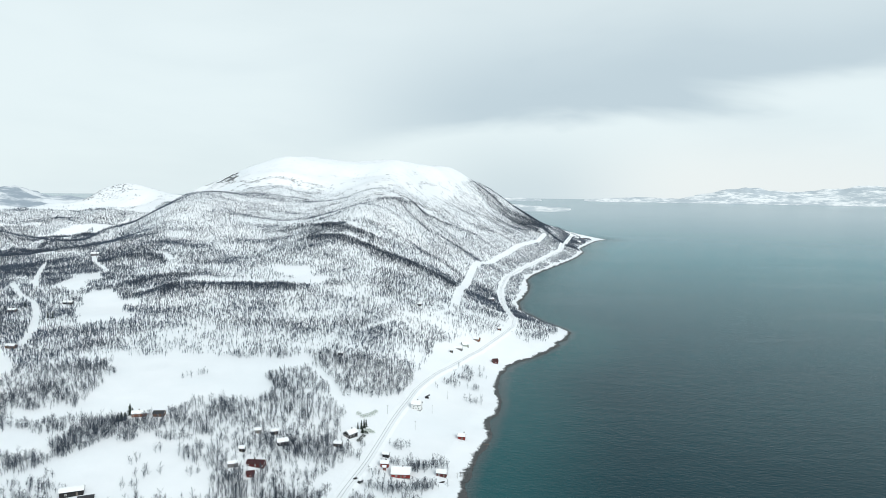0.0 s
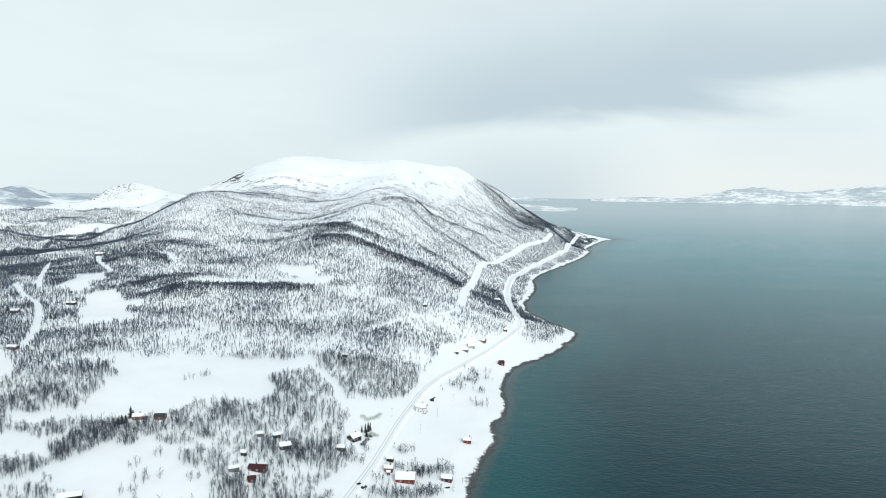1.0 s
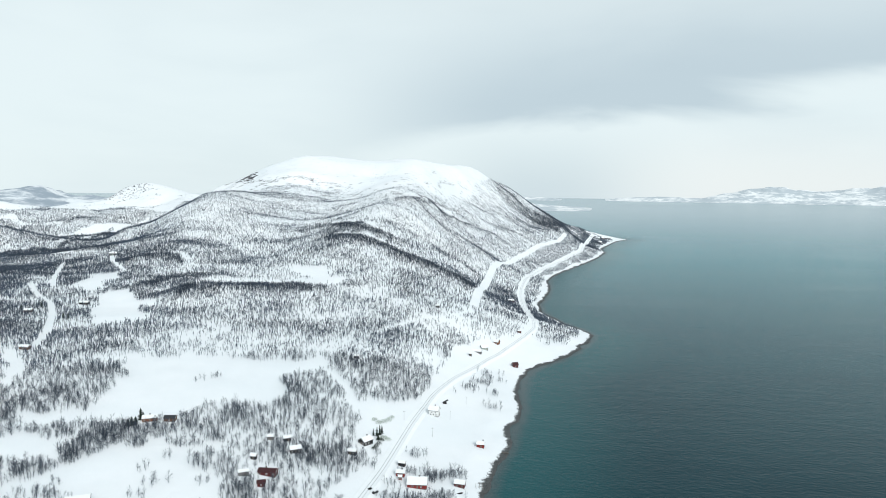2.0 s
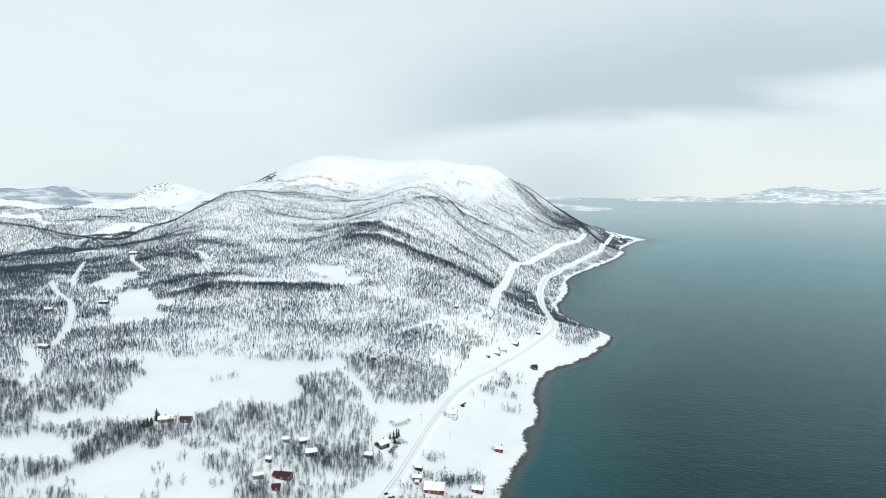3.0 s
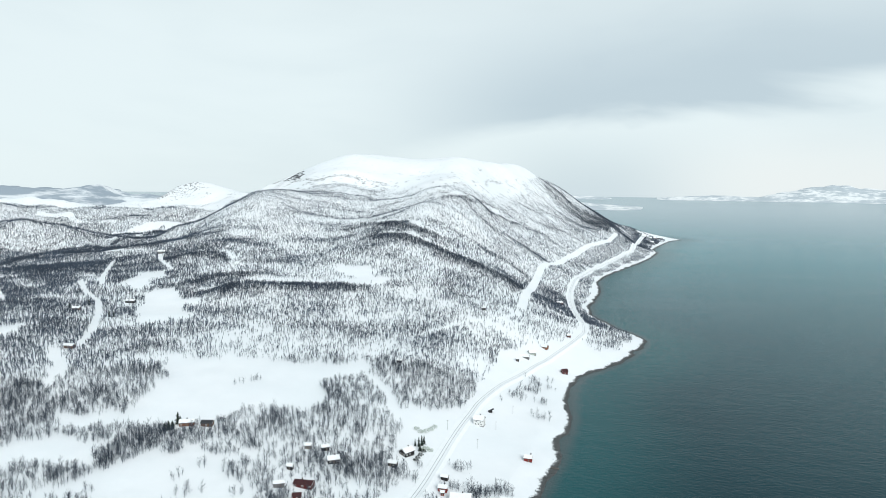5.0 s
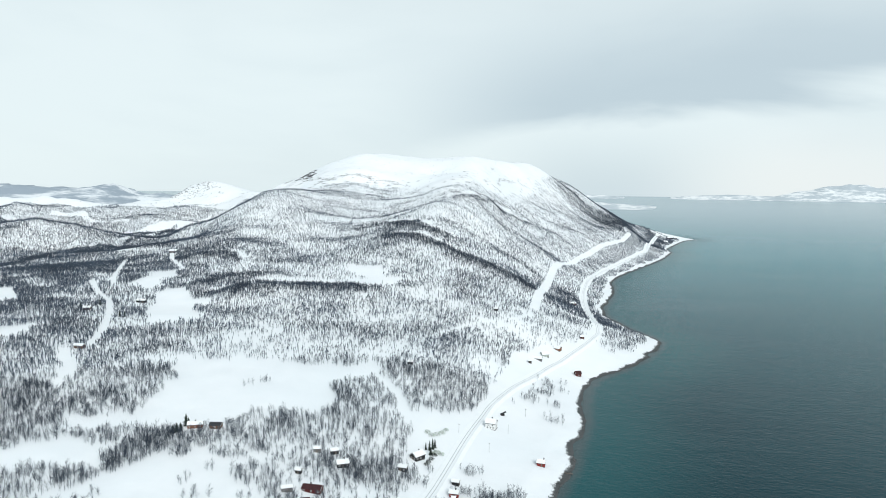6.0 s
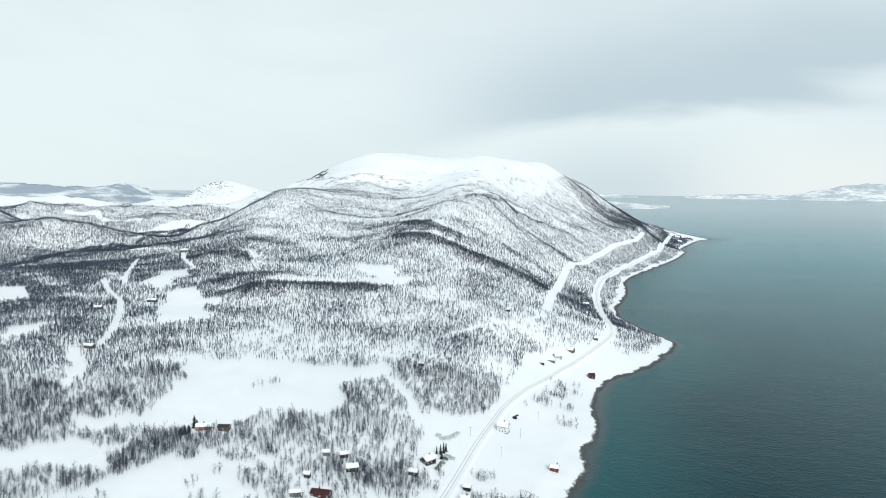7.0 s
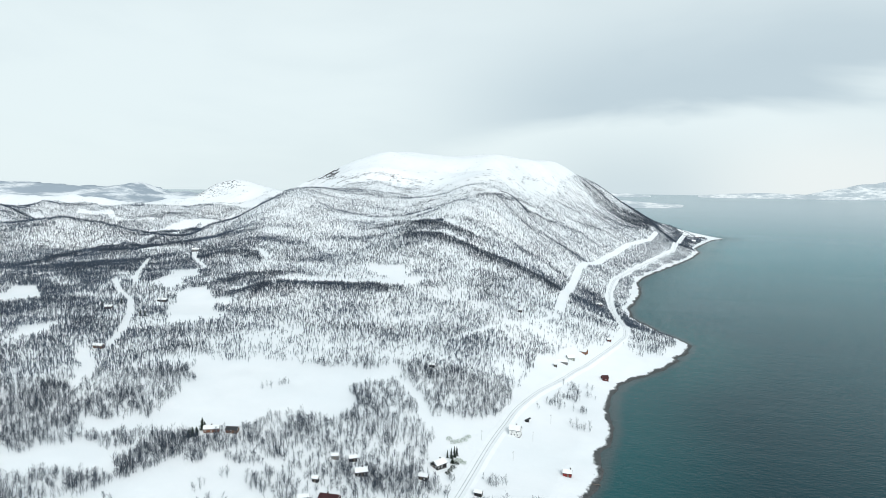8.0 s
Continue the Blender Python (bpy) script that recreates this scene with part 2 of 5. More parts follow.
hill(-1178.8, 1925, 91, 204.4, 120.4, 3)  # ridge back
hill(-602, 1033.2, 8.4, 168, 36.4, 8)  # wooded rise below the valley
hill(-441, 966, 3.5, 77, 28, 5)
hill(-105, 980, 1.7, 154, 36.4, -40)  # dark rib under the mountain
hill(-896, 1204, 16.8, 154, 39.2, 6)
hill(-905, 1195, 40, 115, 58, 20)  # knolls in the side valley
hill(-777, 1379, 12.6, 67.2, 39.2, -6)
hill(-700, 1120, 8.4, 56, 33.6, 8)
hill(-490, 1946, -21, 154, 105)  # hollows that square off the western top
hill(-658, 1946, -12.6, 63, 98)
hill(-406, 1596, 12.6, 154, 30.8, -8)  # shoulder in front of the summit
hill(0, 1351, 4.2, 133, 28, -42)


# wooded crests: the line of the crest, its rise, its half width, and the breadth of the open strip behind it
CRESTS = [
    ([(-325, 761), (-321, 792), (-305, 805), (-279, 812), (-245, 814), (-210, 812), (-180, 802)], 9.0, 22, 34),
    ([(-472, 916), (-456, 930), (-429, 935), (-405, 935), (-389, 928)], 5.0, 16, 18),
    ([(-379, 805), (-368, 850), (-345, 868), (-317, 868)], 3.5, 14, 10),
    ([(-716, 1044), (-655, 1040), (-597, 1025), (-550, 1019), (-510, 1018), (-476, 1029)], 4.5, 18, 26),
    ([(-746, 945), (-757, 1010), (-760, 1060), (-768, 1120), (-733, 1123), (-678, 1111)], 4.0, 18, 18),
    ([(-717, 1183), (-740, 1275), (-745, 1375), (-752, 1480)], 3.0, 20, 24),
]
CRESTS += [
    ([(-276, 1125), (-255, 1139), (-227, 1133), (-182, 1080), (-143, 1050), (-106, 1030)], 6.0, 20, 22),
    ([(-210, 1030), (-166, 1013), (-120, 989), (-74, 955), (-34, 948), (-5, 931), (18, 919)], 4.5, 20, 16),
    ([(-124, 1230), (-102, 1290), (-79, 1359), (-36, 1480), (22, 1560)], 4.0, 18, 26),
    ([(-940, 1094), (-910, 1120), (-893, 1148), (-868, 1172), (-839, 1195), (-794, 1212)], 3.0, 18, 0),
    ([(-1089, 1504), (-1050, 1511), (-972, 1503), (-915, 1494)], 6.0, 20, 24),
]


def near_crest(line, x, y, reach):
    """Which places lie within reach of a crest's box."""
    px, py = [p[0] for p in line], [p[1] for p in line]
    return (x > min(px) - reach) & (x < max(px) + reach) & (y > min(py) - reach) & (y < max(py) + reach)


def crest_lift(x, y):
    z = np.zeros(x.shape)
    for line, rise, w, _ in CRESTS:
        m = near_crest(line, x, y, 2.5 * w)
        if m.any():
            z[m] += rise * np.exp(-(off_line(line, x[m], y[m]) / w) ** 2)
    return z


def rim(x, y):
    """The far water lifts a little towards the rim of the sheet, which stands in for the horizon."""
    d = np.hypot(x, y)
    return 134.0 * np.clip((d - 2730) / 2070, 0, None) ** 1.25


def hummocks(x, y):
    """Long low rises across the slope, -1 to 1 or so."""
    return fbm(x, y * 2.3, 210, 3, 3)


def dale_mask(x, y):
    return np.clip((-x - 480) / 170, 0, 1) * np.clip((y - 990) / 140, 0, 1) * np.clip((1950 - y) / 170, 0, 1)


def dale_rises(x, y):
    """Overlapping wooded knolls of the side valley."""
    return fbm(x * 0.75 + y * 0.2, y * 1.9, 170, 63, 4)


def relief(x, y, sd):
    up = np.clip((sd - 35) / 238, 0, 1)
    high = np.clip((y - 730) / 490, 0, 1)
    z = up * (1.1 + 6.0 * high) * hummocks(x, y) + up * 0.63 * fbm(x, y, 25, 9, 3)
    top = np.clip((y - 1190) / 280, 0, 1) * up
    gully = 1 - np.abs(vnoise(x * 0.9 + y * 0.3, y * 0.35, 105, 17)) * 2
    z += top * np.clip((1862 - y) / 280, 0.25, 1) * (3.0 * gully + 2.6 * fbm(x, y, 64, 27, 4))
    z += dale_mask(x, y) * (11 * dale_rises(x, y) + 3.5 * fbm(x, y, 52, 67, 3))
    crag = np.clip((-x - 672) / 168, 0, 1) * np.clip((y - 1680) / 210, 0, 1)
    z += crag * 10 * (1 - 2 * np.abs(vnoise(x * 0.8 - y * 0.5, y * 0.6 + x * 0.4, 126, 57)))
    return z + np.clip((np.hypot(x, y) - 2660) / 700, 0, 1) * up * 5.6 * fbm(x, y, 364, 21, 5)


def height(x, y, sd=None):
    x, y = np.asarray(x, float), np.asarray(y, float)
    if sd is None:
        sd = inland(x, y)
    land = np.where(sd < 20, 0.16 * sd, 3.14 + 0.022 * (np.minimum(sd, 720) - 20) + 0.008 * np.maximum(sd - 720, 0))
    u = np.clip(sd / 154, 0, 1)
    u = u * u * (3 - 2 * u)
    z = crest_lift(x, y)
    wx, wy = x + 20 * vnoise(x, y, 182, 81), y + 22 * vnoise(x, y, 154, 83) + 10 * vnoise(x, y, 63, 85)
    for cx, cy, top, rx, ry, c, s in HILLS:
        z += top * np.exp(-((((wx - cx) * c + (wy - cy) * s) / rx) ** 2 + (((wy - cy) * c - (wx - cx) * s) / ry) ** 2) / 2)
    edge = 0.63 * fbm(x, y, 20, 33, 3) * np.clip(1 - np.abs(sd - 5.6) / 22, 0, 1)
    return np.where(sd > 0, land + u * z + relief(x, y, sd), np.maximum(0.12 * sd, -17)) + edge + rim(x, y)


def ground_z(x, y):
    return float(height(np.array([x], float), np.array([y], float))[0])


def polar_sheet(name, mat, z_of, azim, radii):
    a, rr = np.meshgrid(azim, radii)
    x, y = (rr * np.sin(a)).ravel(), (rr * np.cos(a)).ravel()
    n, m = len(azim), len(radii)
    i, j = np.meshgrid(np.arange(m - 1), np.arange(n), indexing="ij")
    k = (j + 1) % n
    quads = np.stack([i * n + j, i * n + k, (i + 1) * n + k, (i + 1) * n + j], -1).reshape(-1, 4)[:, ::-1]
    ob = new(name, mesh_from(name, np.column_stack([x, y, z_of(x, y)]), quads, 4, mat, True))
    return ob


front = np.radians(np.arange(-52, 42, 0.17))
back = np.radians(np.arange(42, 308, 4.0))
AZIM = np.concatenate([front, back])
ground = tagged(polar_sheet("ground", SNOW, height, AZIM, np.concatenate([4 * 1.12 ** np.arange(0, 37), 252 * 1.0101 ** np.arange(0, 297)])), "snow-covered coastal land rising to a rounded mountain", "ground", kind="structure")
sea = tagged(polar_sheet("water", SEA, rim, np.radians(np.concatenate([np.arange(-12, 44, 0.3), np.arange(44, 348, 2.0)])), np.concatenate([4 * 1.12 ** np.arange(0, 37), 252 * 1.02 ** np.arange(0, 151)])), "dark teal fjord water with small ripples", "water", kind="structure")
# how far from the shore each piece of water lies, for the shoals
sea_xy = np.empty(len(sea.data.vertices) * 3, np.float32)
sea.data.vertices.foreach_get("co", sea_xy)
sea_xy = sea_xy.reshape(-1, 3).astype(float)
sea.data.attributes.new("offshore", "FLOAT", "POINT").data.foreach_set("value", (-inland(sea_xy[:, 0], sea_xy[:, 1])).astype(np.float32))


# ---------------------------------------------------------------- far shores across the fjord
def far_material():
    m, nt = material("hazed_snowy_hills")
    pos = where(nt)
    s = put(nt, "ShaderNodeMapping", {0: pos, 3: (0.7, 0.7, 4.0), 2: (0.0, 0.22, 0.0)}).outputs[0]
    a, b = tex_noise(nt, s, 0.0085, 7, 0.62), tex_noise(nt, s, 0.04, 5, 0.6)
    f = math_node(nt, "ADD", math_node(nt, "MULTIPLY", a, 0.65), math_node(nt, "MULTIPLY", b, 0.35))
    # snow and rock streaks, with distance haze mixed into the darker tone
    col = mix_col(nt, ramp_val(nt, f, 0.44, 0.58), (0.5, 0.56, 0.6, 1), (0.88, 0.905, 0.91, 1))
    finish(nt, col, 0.9, b, 0.3, 4.0, spec=0.1)
    return m


FAR = far_material()


def far_range(name, label, az0, az1, dist, depth, tops, rough, seed):
    """A range of hills along an arc; tops are heights in metres at even steps from az0 to az1."""
    n, m = 260, 26
    a = np.radians(np.linspace(az0, az1, n))
    v = np.linspace(0, 1, m)
    A, V = np.meshgrid(a, v)
    top = np.interp(np.linspace(0, 1, n), np.linspace(0, 1, len(tops)), tops)
    r0 = dist + V * depth
    x, y = r0 * np.sin(A), r0 * np.cos(A)
    prof = np.sin(np.clip(V * 1.25, 0, 1) * np.pi / 2) ** 1.3
    z = rim(x, y) - 1.5 + prof * top[None, :] * (1 + rough * fbm(x, y, 220, seed, 5))
    i, j = np.meshgrid(np.arange(m - 1), np.arange(n - 1), indexing="ij")
    q = np.stack([i * n + j, i * n + j + 1, (i + 1) * n + j + 1, (i + 1) * n + j], -1).reshape(-1, 4)
    return tagged(new(name, mesh_from(name, np.column_stack([x.ravel(), y.ravel(), z.ravel()]), q, 4, FAR, True)), label, "far shore", kind="structure")


far_range("far_mountains", "hazy snow-streaked hills across the fjord", 12, 46, 4740, 150, [3, 12, 22, 20, 14, 46, 76, 98, 88, 76, 84, 100, 106, 98, 84, 80, 72, 80, 76], 0.3, 51)
far_range("far_headland", "low snowy headland with a dark edge", 4.0, 11.3, 3990, 260, [26, 24, 21, 18, 14, 10, 7, 4, 0], 0.15, 61)
far_range("far_island", "hazy low island shore", 4.0, 8.6, 4700, 150, [27, 23, 17, 13, 15, 10, 6, 0], 0.3, 71)

# ---------------------------------------------------------------- road, lanes and clearings on the plan
BIG_FIELD = [(-279, 556), (-237, 570), (-190, 578), (-150, 575), (-116, 568), (-119, 547), (-137, 528), (-134, 475), (-182, 465), (-182, 445), (-200, 442), (-213, 431), (-235, 428), (-262, 419), (-279, 410), (-300, 441), (-277, 442), (-252, 451), (-255, 497), (-258, 524)]
FIELD_STRIP = [(-307, 389), (-283, 399), (-242, 409), (-232, 384), (-248, 377), (-273, 374), (-291, 371)]
NEAR_STRIP = [(-273, 400), (-238, 403), (-231, 414), (-223, 381), (-238, 377), (-252, 370)]
LOW_FIELD = [(-239, 350), (-227, 364), (-206, 381), (-188, 406), (-160, 402), (-150, 395), (-146, 367), (-136, 357), (-126, 340), (-185, 335), (-231, 337)]
OPEN_COAST = [(-69, 358), (-62, 391), (-60, 421), (-70, 448), (-71, 490), (-62, 512), (-27, 546), (-22, 580), (-10, 631), (-1, 680), (15, 711), (52, 755), (77, 780), (88, 763), (115, 781), (147, 836), (161, 850), (132, 783), (73, 701), (53, 605), (46, 525), (27, 452), (13, 382)]
GAP = [(-122, 562), (-103, 548), (-86, 520), (-75, 488)]
CLEAR_A = [(-364, 665), (-416, 766), (-395, 791), (-365, 766), (-342, 704), (-318, 694), (-314, 669), (-351, 645)]
CLEAR_B = [(-463, 797), (-475, 848), (-445, 893), (-435, 858), (-423, 791), (-449, 778)]
CLEAR_C = [(-242, 834), (-195, 841), (-175, 813), (-149, 823), (-143, 858), (-170, 871), (-203, 873)]
CLEAR_D = [(-251, 939), (-185, 907), (-175, 860), (-210, 882)]
VALLEY_A = [(-631, 1022), (-582, 1044), (-560, 995), (-601, 1001)]
VALLEY_B = [(-902, 1474), (-829, 1536), (-767, 1544), (-753, 1586), (-736, 1495), (-815, 1511), (-813, 1357)]
CLEAR_E = [(-403, 942), (-377, 949), (-372, 925), (-385, 923)]
CLEAR_F = [(-647, 763), (-602, 769), (-550, 711), (-571, 680)]
CLEAR_G = [(-454, 550), (-470, 595), (-455, 619), (-435, 567), (-442, 538)]
CLEAR_H = [(-382, 553), (-367, 552), (-319, 480), (-315, 459), (-339, 494)]
LEFT_DARK = [(-935, 1200), (-1016, 1397), (-888, 1358), (-797, 1331), (-486, 1019), (-539, 1001), (-634, 993), (-699, 967), (-687, 885)]
TIP_WOOD = [(402, 2332), (682, 3501), (679, 3039), (592, 2603), (503, 2381), (377, 2031), (344, 1995)]
SHELF_WOOD = [(105, 1406), (216, 1715), (402, 2332), (370, 2068), (263, 1732), (147, 1456)]
SHORE_WOOD = [(153, 1422), (248, 1628), (360, 1911), (363, 1868), (246, 1600), (175, 1428)]
DARK_SPUR = [(46, 952), (81, 1173), (109, 1025), (78, 818), (63, 829)]
CAPE_WOOD = [(105, 997), (122, 952), (143, 847), (120, 799), (92, 783)]
BLUFF = [(118, 1249), (148, 1410), (174, 1417), (127, 1141), (111, 1144)]
RIDGE_WOOD = [(-318, 794), (-302, 808), (-267, 816), (-218, 818), (-178, 808), (-216, 805), (-265, 806), (-298, 794)]
VALLEY_WOOD = [(-959, 1109), (-888, 1159), (-967, 1434), (-545, 1007), (-615, 998), (-791, 1036), (-896, 1039)]
FLANK_EDGE = [(102, 2096), (137, 2121), (176, 2173), (253, 2191), (350, 2299), (370, 2299), (281, 1977), (242, 2010), (183, 2019), (134, 2013), (104, 2034)]
NEAR_WOOD = [(-140, 393), (-133, 423), (-111, 410), (-91, 434), (-67, 421), (-64, 360), (-122, 343), (-137, 365)]
FARM_WOOD = [(-189, 437), (-183, 465), (-164, 480), (-151, 458), (-143, 427), (-144, 410), (-155, 409), (-176, 420)]
STRIP_WOOD = [(-290, 428), (-259, 438), (-224, 442), (-220, 427), (-238, 414), (-276, 405)]
LOW_STRIP_WOOD = [(-260, 382), (-232, 392), (-214, 420), (-203, 402), (-218, 379), (-231, 368), (-245, 360)]
BEHIND_CLEARING = [(-423, 916), (-295, 932), (-174, 900), (-162, 858), (-249, 830), (-398, 861)]
MID_COPSE = [(-151, 554), (-119, 567), (-83, 512), (-70, 458), (-105, 426), (-140, 442), (-151, 489)]
RIB = [(-77, 1032), (-50, 1078), (6, 1105), (49, 1070), (31, 909), (-8, 911), (-63, 951)]
ROAD = [(-65, 285), (-59, 345), (-56, 367), (-52, 388), (-47, 414), (-42, 446), (-37, 478), (-32, 506), (-27, 530), (-22, 554), (-14, 580), (-3, 611), (11, 641), (29, 683), (50, 726), (68, 765), (84, 807), (92, 839), (94, 903), (96, 1025), (100, 1121), (111, 1212), (137, 1357), (189, 1524), (259, 1705), (337, 1903), (363, 2015), (430, 2290), (498, 2541)]
CORRIDOR = [(17, 822), (36, 1039), (59, 1232), (86, 1352), (146, 1549), (195, 1699), (273, 1880), (312, 2015)]
TRACK = [(-80, 659), (-55, 694), (-22, 739), (18, 802)]
LEFT_LANE = [(-525, 804), (-484, 755), (-442, 714), (-410, 665), (-377, 603), (-363, 566)]
LEFT_LANE_FAR = [(-487, 790), (-518, 843), (-571, 951)]
DRIVE = [(-521, 988), (-482, 918), (-451, 889)]
FLANK = [(63, 2016), (119, 2184), (196, 2296), (371, 2366), (315, 2002), (224, 1932), (133, 2002)]
CLEARINGS = [BIG_FIELD, FIELD_STRIP, NEAR_STRIP, LOW_FIELD, OPEN_COAST, CLEAR_A, CLEAR_B, CLEAR_C, CLEAR_D, VALLEY_A, VALLEY_B, CLEAR_E, CLEAR_F, CLEAR_G, CLEAR_H]
LINES = [(ROAD, 6.3), (CORRIDOR, 5.6), (TRACK, 2.8), (LEFT_LANE, 3.4), (LEFT_LANE_FAR, 3.2), (DRIVE, 3.2), (GAP, 4.5)]
KNOLL_WOOD = [(-1010, 1090), (-930, 1075), (-840, 1150), (-760, 1215), (-800, 1260), (-900, 1225), (-990, 1180)]
THICKETS = [(KNOLL_WOOD, 0.75), (LEFT_DARK, 0.7), (TIP_WOOD, 0.8), (SHELF_WOOD, 0.6), (SHORE_WOOD, 0.5), (DARK_SPUR, 0.22), (CAPE_WOOD, 0.4), (BLUFF, 0.25), (RIDGE_WOOD, 0.62), (FLANK, 0.8), (FLANK_EDGE, 0.9), (VALLEY_WOOD, 0.65), (NEAR_WOOD, 0.3), (FARM_WOOD, 0.22), (STRIP_WOOD, 0.34), (LOW_STRIP_WOOD, 0.34)]
THINNED = [(BEHIND_CLEARING, 0.55), (MID_COPSE, 0.68), (RIB, 0.5)]
# small clumps of birch in the open: x, y, how many
FIELD_GROVES = [(-179, 372, 5), (-164, 360, 10), (-165, 344, 6), (-213, 353, 4), (-213, 342, 16), (-204, 340, 14), (-223, 343, 8), (-169, 389, 3), (-190, 521, 8), (-200, 512, 4), (-265, 461, 3), (-140, 364, 6), (-122, 398, 10)]
SHORE_GROVES = [(-30, 440, 8), (-25, 442, 9), (-32, 415, 7), (-26, 417, 9), (-20, 412, 14), (-16, 412, 18), (-12, 412, 20), (-8, 415, 20), (-3, 418, 18), (1, 421, 10), (-38, 379, 16), (-33, 378, 18), (-28, 380, 18), (-23, 380, 18), (-17, 382, 18), (-12, 384, 18), (-7, 386, 16)]
CAPE_GROVES = [(-3, 390, 10), (-38, 394, 8), (19, 614, 16), (23, 610, 16), (28, 629, 14), (26, 639, 12), (9, 587, 16), (11, 595, 10), (-3, 575, 2), (30, 587, 12), (30, 551, 9), (25, 552, 4), (39, 629, 5), (41, 649, 4), (-61, 422, 10), (-56, 414, 8), (-52, 432, 5)]
GROVES = FIELD_GROVES + SHORE_GROVES + CAPE_GROVES


def smooth_line(line, step):
    """Points at even steps along a rounded course through the corners given."""
    p = np.array(line, float)
    q = np.vstack([2 * p[0] - p[1], p, 2 * p[-1] - p[-2]])
    out = []
    for k in range(1, len(q) - 2):
        n = max(2, int(np.hypot(*(q[k + 1] - q[k])) / step))
        t = np.linspace(0, 1, n, endpoint=False)[:, None]
        out.append(0.5 * (2 * q[k] + (q[k + 1] - q[k - 1]) * t + (2 * q[k - 1] - 5 * q[k] + 4 * q[k + 1] - q[k + 2]) * t ** 2 + (3 * q[k] - q[k - 1] - 3 * q[k + 1] + q[k + 2]) * t ** 3))
    return np.vstack(out + [p[-1:]])


def ribbon(name, line, section, mats, step=4.0, lift=0.0):
    """A draped strip. section: (offset, rise, material index of the stretch that begins there)."""
    c = smooth_line(line, step)
    d = np.gradient(c, axis=0)
    nrm = np.column_stack([d[:, 1], -d[:, 0]]) / np.hypot(d[:, 0], d[:, 1])[:, None]
    mid = height(c[:, 0], c[:, 1])
    k = np.array([1, 2, 3, 2, 1]) / 9
    mid = np.convolve(np.pad(mid, 2, mode="edge"), k, "valid")
    rows = []
    for off, rise, _ in section:
        xy = c + nrm * off
        g = height(xy[:, 0], xy[:, 1])
        rows.append(np.column_stack([xy, np.maximum(mid, g) + rise + lift if rise >= 0 else g + rise]))
    v = np.stack(rows, 1)
    n, m = v.shape[:2]
    i, j = np.meshgrid(np.arange(n - 1), np.arange(m - 1), indexing="ij")
    q = np.stack([i * m + j, i * m + j + 1, (i + 1) * m + j + 1, (i + 1) * m + j], -1).reshape(-1, 4)
    fm = np.array([s[2] for s in section])[j.ravel()]
    return new(name, mesh_from(name, v.reshape(-1, 3), q, 4, None, False, mats, fm))


ROAD_SECTION = [(-6.0, -0.1, 0), (-3.4, 0.1, 0), (-2.9, 0.06, 0), (-1.1, 0.06, 1), (-0.84, 0.06, 0), (0.84, 0.06, 1), (1.1, 0.06, 0), (2.9, 0.06, 0), (3.4, 0.1, 0), (6.0, -0.1, 0)]
tagged(ribbon("road", ROAD, ROAD_SECTION, [PACKED, RUT]), "ploughed coast road of packed snow with two wheel tracks", "road", kind="structure")


